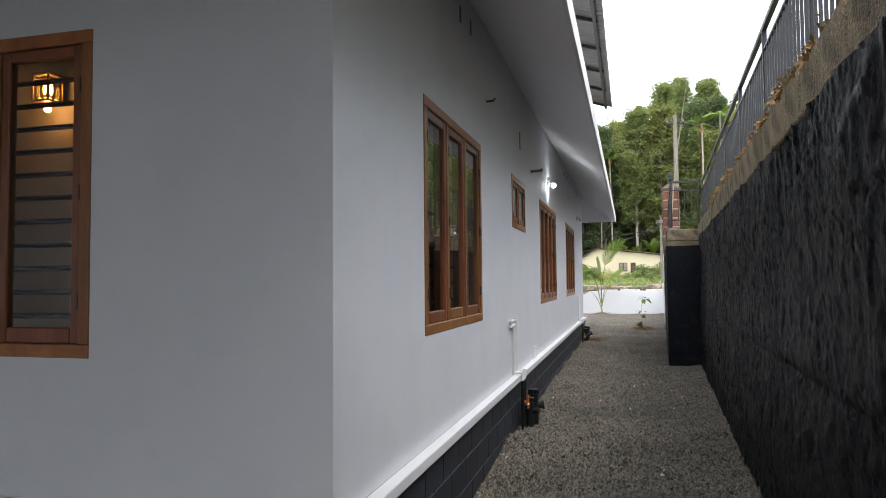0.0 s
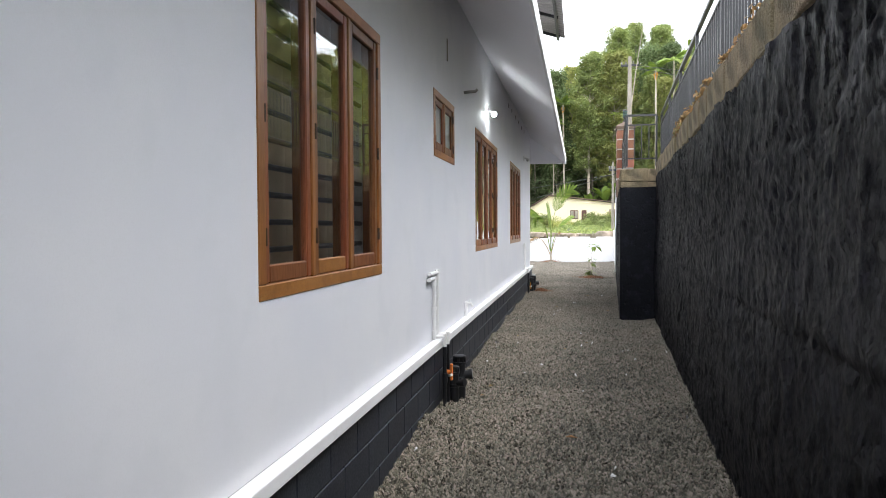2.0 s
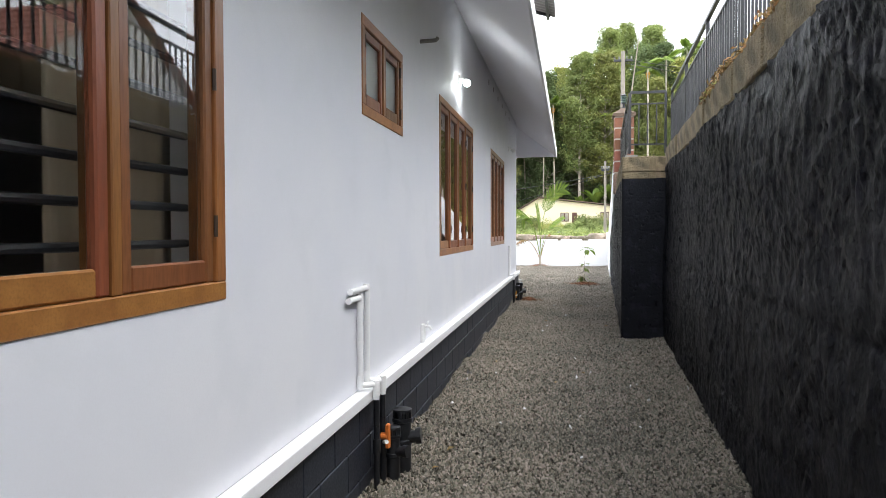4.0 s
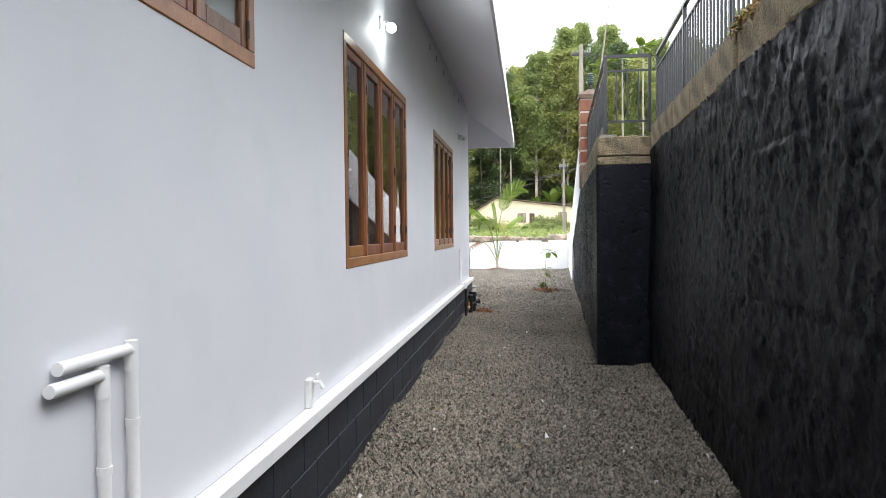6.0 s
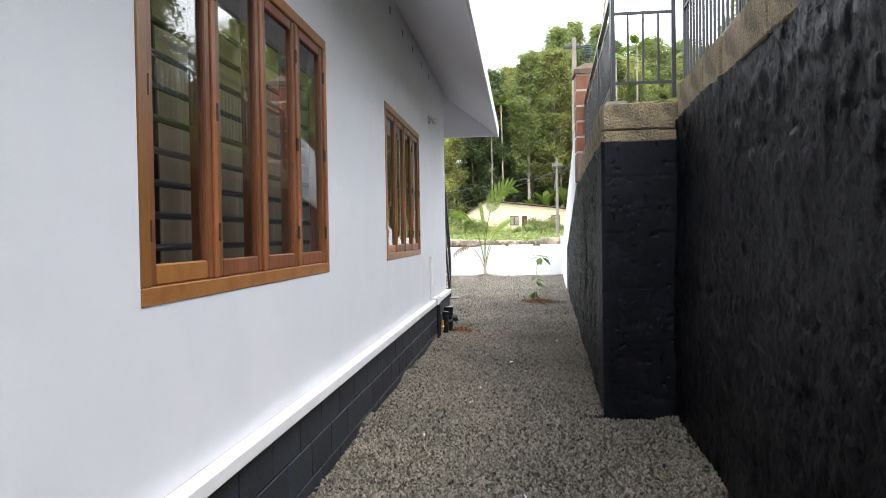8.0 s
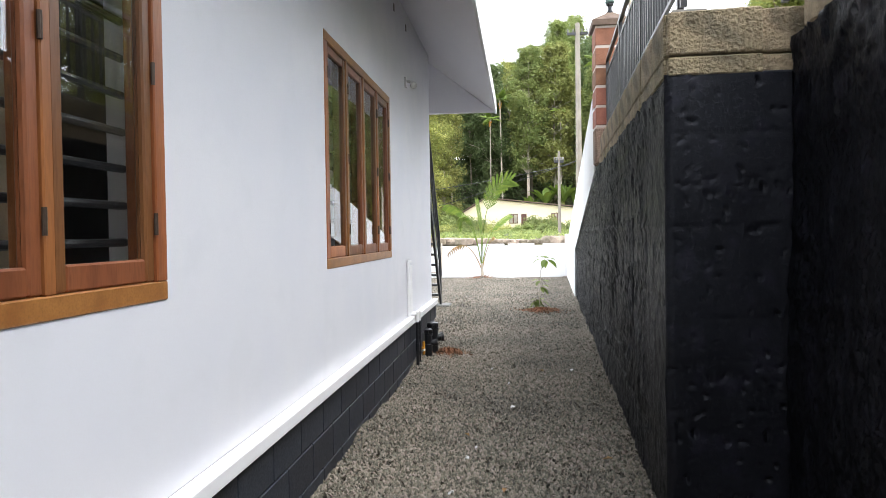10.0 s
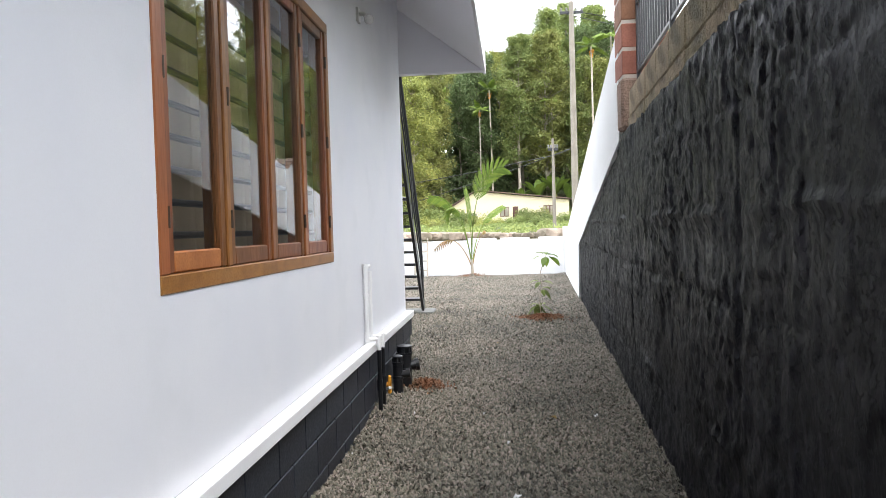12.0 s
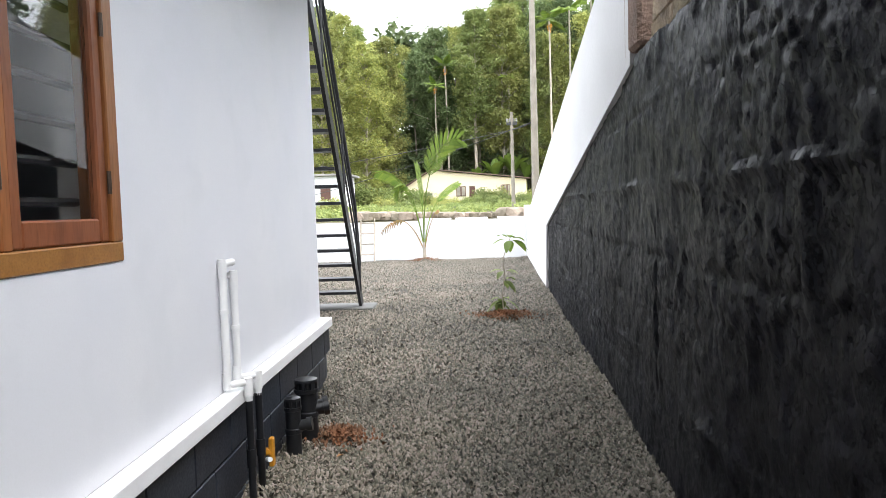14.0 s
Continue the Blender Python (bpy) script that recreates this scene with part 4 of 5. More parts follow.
gable_house("gabled_house", "white two-storey house with a red tiled gable roof", 10.6, 17.5, 20.6, 28.6, 5.6, 8.3, BRICK)
gable_house("tiled_house", "white house with a brown tiled roof beyond the lane", 10.4, 16.5, 50.5, 57.5, 3.7, 5.7, ROOFTILE)

# shrubs about the houses
shrubs = [bush(1.3, 31, LEAF_A, 2600, 0.11, "leafy green shrub before the yellow house", "shrubs in the field"),
          bush(0.9, 32, LEAF_B, 1800, 0.09, "low light green shrub in the field", "shrubs in the field")]
shrubs[0].matrix_basis = pose(2.1, 80, land(2.1, 80))
shrubs[1].matrix_basis = pose(-3.0, 76, land(-3, 76))
for k, (x, y, s) in enumerate(((1.8, 79, 0.7), (2.6, 82, 1.45), (-4.4, 77, 0.9), (-1.6, 75, 0.75), (-6.0, 79, 1.1), (-7.2, 74, 0.9), (5.2, 77, 0.7), (6.6, 81, 1.2), (-9, 82, 1.5), (-10.2, 67, 0.9),
                               (-13, 74, 1.3), (8.2, 83, 1.5), (0.2, 73, 0.6), (-2.3, 66, 0.6), (3.4, 70, 0.6), (-5.2, 62, 0.6), (1.8, 60, 0.5), (-8.5, 58, 0.7), (-3.6, 54, 0.45), (4.4, 56, 0.6), (-7.4, 88.6, 1.7), (7.6, 89, 1.6))):
    copy_thing(shrubs[k % 2], pose(x, y, land(x, y), 0, 0, k * 47)).scale = (s, s, s)
clumps = []
for k in range(700):
    y = 36.0 + 47 * rng.random() ** 1.4
    x = rng.uniform(-14, 7)
    clumps.append((Vector((x, y, land(x, y) + 0.12)), rng.uniform(0.1, 0.28)))
ob = new("field_grass", leaf_cloud(clumps, 26000, 0.075, 79, LEAF_A, "field_grass", 2.2))
tagged(ob, "rough green grass and weeds in the field", "grass", kind="stuff")


def boulder(seed, sx, sy, sz):
    bm = bmesh.new()
    bmesh.ops.create_icosphere(bm, subdivisions=2, radius=0.5)
    for v in bm.verts:
        d = 1 + 0.45 * noise.noise(v.co * 2.1 + Vector((seed * 3.7, 0, 0))) + 0.12 * noise.noise(v.co * 7 + Vector((seed, 2, 0)))
        v.co = Vector((max(-0.4, min(0.4, v.co.x * d)) * sx, max(-0.4, min(0.4, v.co.y * d)) * sy, max(-0.36, min(0.36, v.co.z * d)) * sz))
    return bm


for k in range(30):
    x = -3.4 + 4.6 * ((k * 0.618) % 1)
    s = 0.2 + 0.22 * ((k * 0.377) % 1)
    ob = part("rubble_stone", boulder(k, s * 1.9, s * 1.3, s), ROCK)
    ob.location, ob.rotation_euler = (x, 34.3 + 0.7 * ((k * 0.29) % 1), 1.05 + s * 0.3), (0, 0, k * 1.7)
    tagged(ob, "rough brown building stone lying behind the boundary wall", "stone", "stones along the boundary wall")
for x in (1.0, -0.1, -1.05):
    ob = part("stone_slab", soft_box(-0.42, 0.42, -0.09, 0.09, 0, 0.06, 0.012), BOUNDARY)
    ob.location = (x, 34.0, 1.019)
    tagged(ob, "flat pale slab lying on the boundary wall", "slab", "slabs on the boundary wall")

# electricity poles and wires
def power_pole(x, y, top, r, arm, label):
    p = thing("power_pole", label, "pole")
    bm = bmesh.new()
    tube(bm, [(x, y, land(x, y) - 0.2), (x, y, top)], r, 10, r * 0.62)
    part("shaft", bm, POLE, p, smooth=True)
    if arm:
        part("cross_arm", soft_box(x - arm, x + arm, y - 0.05, y + 0.05, top - 0.55, top - 0.43, 0.01), IRON, p)
        for s in (-0.9, -0.4, 0.4, 0.9):
            bm = bmesh.new()
            lathe(bm, [(0.03, 0), (0.05, 0.05), (0.03, 0.08), (0.05, 0.12), (0.02, 0.16)], 10, (x + s * arm, y, top - 0.43))
            part("insulator", bm, CONCRETE, p, smooth=True)


power_pole(2.68, 45, 11.2, 0.17, 0.5, "tall grey concrete power pole with a cross arm")
power_pole(1.78, 45.5, 5.3, 0.09, 0.22, "short slim grey service pole")


def wire(a, b, sag):
    bm = bmesh.new()
    a, b = Vector(a), Vector(b)
    tube(bm, [a.lerp(b, k / 16) - Vector((0, 0, sag * 4 * (k / 16) * (1 - k / 16))) for k in range(17)], 0.016, 5)
    tagged(part("cable", bm, IRON), "thin dark overhead cable hung between poles", "cable", "overhead cables")


wire((1.78, 45.45, 4.55), (2.68, 45, 4.83), 0.04)
wire((1.78, 45.45, 4.55), (-14.6, 58.5, 3.6), 0.25)
wire((2.68, 45, 4.83), (-13.0, 57.5, 1.6), 0.3)
wire((2.25, 45, 10.7), (30, 62, 11), 0.7)
wire((3.1, 45, 10.7), (34, 60, 11), 0.7)
bm = bmesh.new()
tube(bm, [(0.74, 18.0, 2.4), (0.83, 18.0, 3.5), (0.97, 18, 4.6), (1.2, 18, 6.1)], 0.016, 6, 0.005)
tagged(part("bamboo_pole", bm, BARK, smooth=True), "thin leaning bamboo pole behind the railing", "pole")

# ---- the yard's far end ----
coco = thing("coconut_seedling", "young coconut palm with yellow-green fronds", "palm tree", at=(-1.32, 33.35, 0))
bm = bmesh.new()
tube(bm, [(0, 0, -0.02), (0.012, 0, 0.15), (0.0, 0, 0.32), (0.0, 0, 0.5)], 0.05, 8, 0.03)
part("stem", bm, BARK, coco, "thin brown stem", smooth=True)


def feather(root, bow, tip, leaf, pairs, bare, lean, hang, mat, label=""):
    """A young palm frond: a bowed midrib with slim paired leaflets; lean turns the blade towards the bow's plane."""
    root, bow, tip = Vector(root), Vector(bow), Vector(tip)
    at = [root * (1 - f) ** 2 + bow * 2 * f * (1 - f) + tip * f * f for f in [i / 16 for i in range(17)]]
    bm = bmesh.new()
    tube(bm, at, 0.017, 5, 0.004, caps=False)
    for k in range(pairs):
        f = bare + (1 - bare) * (k + 0.5) / pairs
        i = min(int(f * 16), 15)
        p = at[i].lerp(at[i + 1], f * 16 - i)
        way = (at[i + 1] - at[i]).normalized()
        flat = way.cross(Vector((0, 1, 0))).normalized()
        across = (Vector((0, 1, 0)) * math.cos(lean) + flat * math.sin(lean)).normalized()
        size = leaf * (0.55 + 0.6 * math.sin(math.pi * min(1, 0.15 + 0.8 * (k + 0.5) / pairs)))
        for sg in (-1, 1):
            end = p + (across * sg * 0.75 + way * 0.75).normalized() * size + Vector((0, 0, -hang * size))
            mid = p.lerp(end, 0.5) + Vector((0, 0, 0.2 * hang * size))
            h = way * 0.021
            bm.faces.new([bm.verts.new(q) for q in (p - h * 0.5, mid - h, end, mid + h, p + h * 0.5)])
    part("frond", bm, mat, coco, label)


feather((0, 0, 0.42), (0.03, 0, 3.0), (0.95, -0.1, 3.05), 0.52, 34, 0.42, -0.95, 0.05, PALM)
feather((0, 0, 0.42), (0.02, 0.05, 1.7), (-0.14, 0.08, 2.45), 0.34, 30, 0.4, 0.35, 0.0, PALM, "bright folded spear leaf")
feather((0, 0, 0.42), (-0.28, 0, 2.3), (-1.15, 0.1, 2.3), 0.3, 26, 0.5, 0.7, 0.5, PALM)
feather((-0.01, 0, 0.42), (-0.3, -0.2, 2.5), (-0.66, -0.3, 1.75), 0.32, 26, 0.42, 0.5, 0.6, PALM)
feather((0.02, 0, 0.4), (0.16, 0, 1.65), (0.9, 0.1, 1.98), 0.22, 22, 0.55, 0.7, 0.3, PALM)
feather((-0.02, 0, 0.34), (-0.45, 0, 1.5), (-1.05, -0.1, 0.8), 0.13, 8, 0.5, 0.4, 1.2, DRYLEAF, "dry brown drooping frond")
feather((0.02, 0, 0.34), (0.14, 0, 1.0), (0.36, 0, 1.3), 0.12, 5, 0.85, 0.4, 0.8, DRYLEAF, "dry brown drooping frond")


sapling = thing("sapling", "thin young sapling with a few broad green leaves", "plant", at=(0.2, 24.2, 0.02))
bm = bmesh.new()
stem = [Vector((0, 0, 0)), Vector((-0.02, 0, 0.25)), Vector((0.02, 0.01, 0.5)), Vector((0.0, 0, 0.68)), Vector((0.09, 0, 0.93))]
tube(bm, stem, 0.009, 6, 0.005)
part("stem", bm, BARK, sapling, smooth=True)
srng = random.Random(8)
for base, n, ln in ((0.93, 9, 0.19), (0.52, 5, 0.13), (0.4, 5, 0.14), (0.18, 8, 0.16), (0.12, 4, 0.12)):
    for k in range(n):
        i = min(3, int(base / 0.235))
        o = stem[i].lerp(stem[i + 1], min(1, base / 0.235 - i))
        a, lift = srng.uniform(0, 6.28), srng.uniform(-0.5, 0.7)
        d = Vector((math.cos(a) * math.cos(lift), math.sin(a) * math.cos(lift), math.sin(lift)))
        s = d.cross(Vector((0, 0, 1))).normalized()
        l = ln * srng.uniform(0.7, 1.2)
        bm = bmesh.new()
        prev = None
        for j in range(6):
            f = j / 5
            c = o + d * l * (0.25 + f) + Vector((0, 0, -0.5 * l * f * f))
            w = l * 0.3 * math.sin(math.pi * (0.03 + 0.95 * f)) + 0.002
            cur = [bm.verts.new(c - s * w + Vector((0, 0, 0.2 * w))), bm.verts.new(c), bm.verts.new(c + s * w + Vector((0, 0, 0.2 * w)))]
            if prev:
                bm.faces.new((prev[0], prev[1], cur[1], cur[0]))
                bm.faces.new((prev[1], prev[2], cur[2], cur[1]))
            prev = cur
        part("leaf", bm, PALM if base > 0.6 else LEAF_A, sapling)

# steel stair up to the roof
stair = thing("steel_staircase", "steep black steel staircase with open treads and handrails", "staircase")
FOOT, HEAD = Vector((0, 25.2, 0.05)), Vector((0, 22.0, 4.2))
for x in (-1.69, -2.65):
    bm = bmesh.new()
    for a, b in ((-0.05, 0.05),):
        d = (HEAD - FOOT).normalized()
        n = Vector((0, -d.z, d.y)) * 0.075
        vs = [bm.verts.new(p + q + Vector((xx, 0, 0))) for xx in (x - 0.02, x + 0.02) for p, q in ((FOOT, n), (HEAD, n), (HEAD, -n), (FOOT, -n))]
        for f in ((0, 1, 2, 3), (4, 5, 6, 7), (0, 1, 5, 4), (1, 2, 6, 5), (2, 3, 7, 6), (3, 0, 4, 7)):
            bm.faces.new([vs[i] for i in f])
    part("stringer", bm, IRON, stair)
    for lift, r in ((0.85, 0.022), (0.6, 0.012), (0.35, 0.012)):
        bm = bmesh.new()
        tube(bm, [FOOT + Vector((x + 0.02, -0.16, 0.05 + lift * 0.6)), FOOT.lerp(HEAD, 0.12) + Vector((x + 0.02, 0, lift)), HEAD + Vector((x + 0.02, 0, lift))], r, 8)
        part("handrail", bm, IRON, stair, smooth=True)
    for f in (0.05, 0.36, 0.67, 0.97):
        p = FOOT.lerp(HEAD, f) + Vector((x + 0.02, 0, 0))
        bm = bmesh.new()
        tube(bm, [p, p + Vector((0, 0, 0.55 if f < 0.1 else 0.85))], 0.014, 8)
        part("baluster", bm, IRON, stair, smooth=True)
for k in range(1, 21):
    p = FOOT.lerp(HEAD, k / 21)
    part("tread", soft_box(-2.63, -1.71, p.y - 0.12, p.y + 0.12, p.z - 0.018, p.z + 0.018, 0.004), IRON, stair)
ob = part("concrete_pad", soft_box(-2.85, -1.5, 24.92, 25.45, -0.02, 0.05, 0.012), PAD)
tagged(ob, "thin concrete pad under the steel staircase", "slab")

# short ladder against the boundary wall
ladder = thing("ladder", "short pale wooden ladder leaning on the boundary wall", "ladder")
for x in (-2.98, -2.62):
    bm = bmesh.new()
    tube(bm, [(x, 33.55, 0.0), (x, 33.86, 1.12)], 0.022, 6)
    part("side_rail", bm, BARK, ladder, smooth=True)
for k in range(4):
    f = 0.18 + k * 0.24
    bm = bmesh.new()
    tube(bm, [(-2.98, 33.55 + 0.31 * f, 1.12 * f), (-2.62, 33.55 + 0.31 * f, 1.12 * f)], 0.016, 6)
    part("rung", bm, BARK, ladder, smooth=True)


# ---- pipes on the house wall ----
def elbow_pipe(name, pts, r, mat, parent, collars=()):
    bm = bmesh.new()
    fine = []
    pts = [Vector(p) for p in pts]
    for i, p in enumerate(pts):
        if 0 < i < len(pts) - 1:
            a, b = (pts[i - 1] - p).normalized() * r * 1.1, (pts[i + 1] - p).normalized() * r * 1.1
            fine += [p + a, p + (a + b) * 0.3, p + b]
        else:
            fine.append(p)
    tube(bm, fine, r, 12)
    ob = part(name, bm, mat, parent, smooth=True)
    for c0, c1, k in collars:
        bm = bmesh.new()
        tube(bm, [c0, c1], r * k, 12)
        part("collar", bm, mat, ob, smooth=True)
    return ob


def drain_set(y, start, second, label, handle, vz):
    """Two white waste pipes that drop down the wall, step over the ledge and turn black on the plinth."""
    s = thing("waste_pipes", label, "pipes", "waste pipes on the side wall")
    r, xw = 0.0165, XW + 0.024
    for k, (dy, top, run) in enumerate(start):
        yy, yo = y + dy, y + dy + 0.05
        elbow_pipe("white_pipe", [(xw, yy - run, top), (xw, yy, top), (xw, yy, 0.585), (XW + 0.1, yo, 0.585), (XW + 0.1, yo, 0.49)] if run else [(XW - 0.02, yy, top), (xw, yy, top), (xw, yy, 0.585), (XW + 0.1, yo, 0.585), (XW + 0.1, yo, 0.49)],
                   r, PIPE_W, s, [((xw, yy, 0.9 - 0.09 * k), (xw, yy, 0.92 - 0.09 * k), 1.2), ((xw, yy, top - 0.06), (xw, yy, top + 0.022), 1.15), ((xw - 0.002, yy, 0.565), (xw - 0.002, yy, 0.64), 1.15), ((XW + 0.1, yo, 0.52), (XW + 0.1, yo, 0.605), 1.22)])
        elbow_pipe("black_pipe", [(XW + 0.1, yo, 0.5), (XW + 0.1, yo, -0.05)], r * 1.02, PIPE_B, s, [((XW + 0.1, yo, 0.2), (XW + 0.1, yo, 0.28), 1.3)])
    v = part("valve_handle", soft_box(XW + 0.125, XW + 0.15, y + second + 0.03, y + second + 0.065, vz - 0.07, vz + 0.07, 0.006), handle, s, "bright plastic valve handle")
    bm = bmesh.new()
    tube(bm, [(XW + 0.1, y + second + 0.045, vz), (XW + 0.135, y + second + 0.045, vz)], 0.02, 10)
    part("spindle", bm, handle, v, smooth=True)
    bm = bmesh.new()
    tube(bm, [(XW + 0.13, y + second, vz - 0.02), (XW + 0.16, y + second - 0.06, vz)], 0.012, 8)
    part("lever", bm, PIPE_W, v, smooth=True)


drain_set(9.24, [(0.13, 1.11, 0.3), (0.0, 1.065, 0.2)], 0.1, "pair of white waste pipes turning black on the plinth", ORANGE, 0.27)
drain_set(18.8, [(0.0, 1.12, -0.13), (0.14, 1.06, 0)], 0.19, "pair of white waste pipes beside the house corner", AMBER, 0.2)


def trap(y, x, h, r, label, cap_dir):
    t = thing("floor_trap", label, "drain", "black drain traps by the plinth", at=(x, y, 0))
    bm = bmesh.new()
    lathe(bm, [(r, -0.05), (r, h * 0.42), (r * 1.12, h * 0.43), (r * 1.12, h * 0.5), (r, h * 0.51), (r, h * 0.78), (r * 1.15, h * 0.79), (r * 1.15, h * 0.84)], 18)
    part("body", bm, PIPE_B, t, smooth=True)
    bm = bmesh.new()
    lathe(bm, [(r * 0.8, h * 0.84), (r * 0.8, h * 0.94)], 12)
    part("vent_core", bm, PIPE_B, t, smooth=True)
    for k in range(8):
        a = k * math.pi / 4
        bm = bmesh.new()
        box(bm, r * 0.82, r * 1.05, -r * 0.14, r * 0.14, h * 0.84, h * 0.94)
        ob = part("vent_fin", bm, PIPE_B, t)
        ob.rotation_euler = (0, 0, a)
    bm = bmesh.new()
    lathe(bm, [(r * 1.08, h * 0.94), (r * 1.05, h * 0.98), (r * 0.7, h)], 18)
    part("cap", bm, PIPE_B, t, smooth=True)
    bm = bmesh.new()
    d = Vector((math.cos(cap_dir), math.sin(cap_dir), 0))
    tube(bm, [Vector((0, 0, h * 0.52)), d * (r + 0.035) + Vector((0, 0, h * 0.55))], r * 0.7, 14)
    tube(bm, [d * (r + 0.03) + Vector((0, 0, h * 0.55)), d * (r + 0.06) + Vector((0, 0, h * 0.56))], r * 0.88, 14)
    part("side_inlet", bm, PIPE_B, t, smooth=True)


trap(9.62, -1.155, 0.375, 0.054, "black drain trap with a vented cap by the plinth", 0.1)
trap(9.46, -1.17, 0.31, 0.04, "slim black capped drain pipe by the plinth", -0.3)
trap(19.72, -1.17, 0.39, 0.062, "tall black drain trap with a vented cap", 0.3)
trap(19.48, -1.19, 0.345, 0.042, "slim black capped drain pipe beside a trap", 0.1)
tap = thing("wall_tap", "small white tap on a short pipe above the ledge", "tap", at=(XW, 10.93, 0.55))
part("pipe_box", soft_box(0, 0.035, -0.028, 0.028, 0, 0.15, 0.008), PIPE_W, tap)
bm = bmesh.new()
tube(bm, [(0.02, 0.01, 0.13), (0.07, 0.01, 0.13), (0.085, 0.01, 0.1)], 0.011, 10)
part("spout", bm, PIPE_W, tap, "", smooth=True)
bm = bmesh.new()
tube(bm, [(0.05, 0.01, 0.135), (0.05, 0.01, 0.16), (0.05, 0.05, 0.163)], 0.006, 8)
part("lever", bm, PIPE_W, tap, smooth=True)

# small fixings left in the wall
for y, z, h in ((9.99, 3.11, 0.1), (7.1, 3.5, 0.06), (7.45, 3.52, 0.06), (15.6, 3.56, 0.035), (16.2, 3.57, 0.035), (16.9, 3.56, 0.035), (17.6, 3.57, 0.035), (18.3, 3.56, 0.035), (19.0, 3.57, 0.035)):
    ob = part("wall_slot", soft_box(XW - 0.01, XW + 0.006, y - 0.018, y + 0.018, z - h, z + h, 0.002), CONCRETE)
    tagged(ob, "narrow grey conduit slot in the white wall", "slot", "small fixings in the wall")
for y, z, l in ((8.05, 3.08, 0.06), (10.93, 2.9, 0.12)):
    bm = bmesh.new()
    tube(bm, [(XW - 0.02, y, z), (XW + l, y + 0.02, z + 0.01), (XW + l + 0.015, y + 0.03, z + 0.03)], 0.008 if l < 0.1 else 0.016, 8)
    tagged(part("pipe_stub", bm, IRON if l < 0.1 else CONCRETE, smooth=True), "short stub sticking out of the white wall", "pipe", "small fixings in the wall")

# lit wall lamp seen through the front window
sconce = thing("wall_lantern", "amber glass wall lantern glowing inside the front window", "lamp", at=(-3.45, 5.6, 2.68))
bm = bmesh.new()
box(bm, -0.035, 0.035, -0.015, 0.018, -0.06, 0.1)
part("back_plate", bm, DARKWOOD, sconce)
bm = bmesh.new()
tube(bm, [(0, -0.01, 0.08), (0, -0.1, 0.1)], 0.012, 8)
part("arm", bm, DARKWOOD, sconce, smooth=True)
part("hood", soft_box(-0.066, 0.066, -0.166, -0.034, 0.07, 0.085, 0.006), BRASS, sconce, "dull brass hood")
part("base", soft_box(-0.062, 0.062, -0.162, -0.038, -0.085, -0.072, 0.004), BRASS, sconce, "dull brass base")
for dx in (-0.055, 0.055):
    for dy in (-0.155, -0.045):
        part("corner_post", soft_box(dx - 0.005, dx + 0.005, dy - 0.005, dy + 0.005, -0.074, 0.072, 0.001), BRASS, sconce)
g = part("shade", soft_box(-0.05, 0.05, -0.15, -0.05, -0.07, 0.068, 0.006), AMBER_GLASS, sconce, "clear amber glass shade")
g.visible_shadow = False
bm = bmesh.new()
lathe(bm, [(0.006, -0.04), (0.013, -0.015), (0.011, 0.02), (0.005, 0.04)], 10, (0, -0.1, 0))
part("filament_bulb", bm, FLAME, sconce, "glowing filament bulb", smooth=True)
li = new("lantern_light", bpy.data.lights.new("lantern_light", "POINT"))
li.data.energy, li.data.shadow_soft_size, li.data.color = 0.7, 0.02, (1.0, 0.5, 0.15)
li.location = (-3.45, 5.5, 2.56)

# dry grass on the block course
clumps = []
for k in range(120):
    yy = 4.2 + 7.4 * rng.random()
    clumps.append((Vector((wall_x(yy) + rng.uniform(0.0, 0.05), yy, 2.478 + rng.uniform(-0.012, 0.012))), rng.uniform(0.015, 0.04)))
ob = new("dry_grass", leaf_cloud(clumps, 2600, 0.02, 91, DRYLEAF, "dry_grass", 2.0))
tagged(ob, "tufts of dry grass on the block course", "grass", kind="stuff")
ob = new("green_weeds", leaf_cloud([(c[0], c[1] * 0.6) for c in clumps if c[0].y < 5.2 or c[0].y > 10.8], 260, 0.02, 92, LEAF_B, "green_weeds", 2.0))
tagged(ob, "small green weeds on the block course", "weeds", kind="stuff")


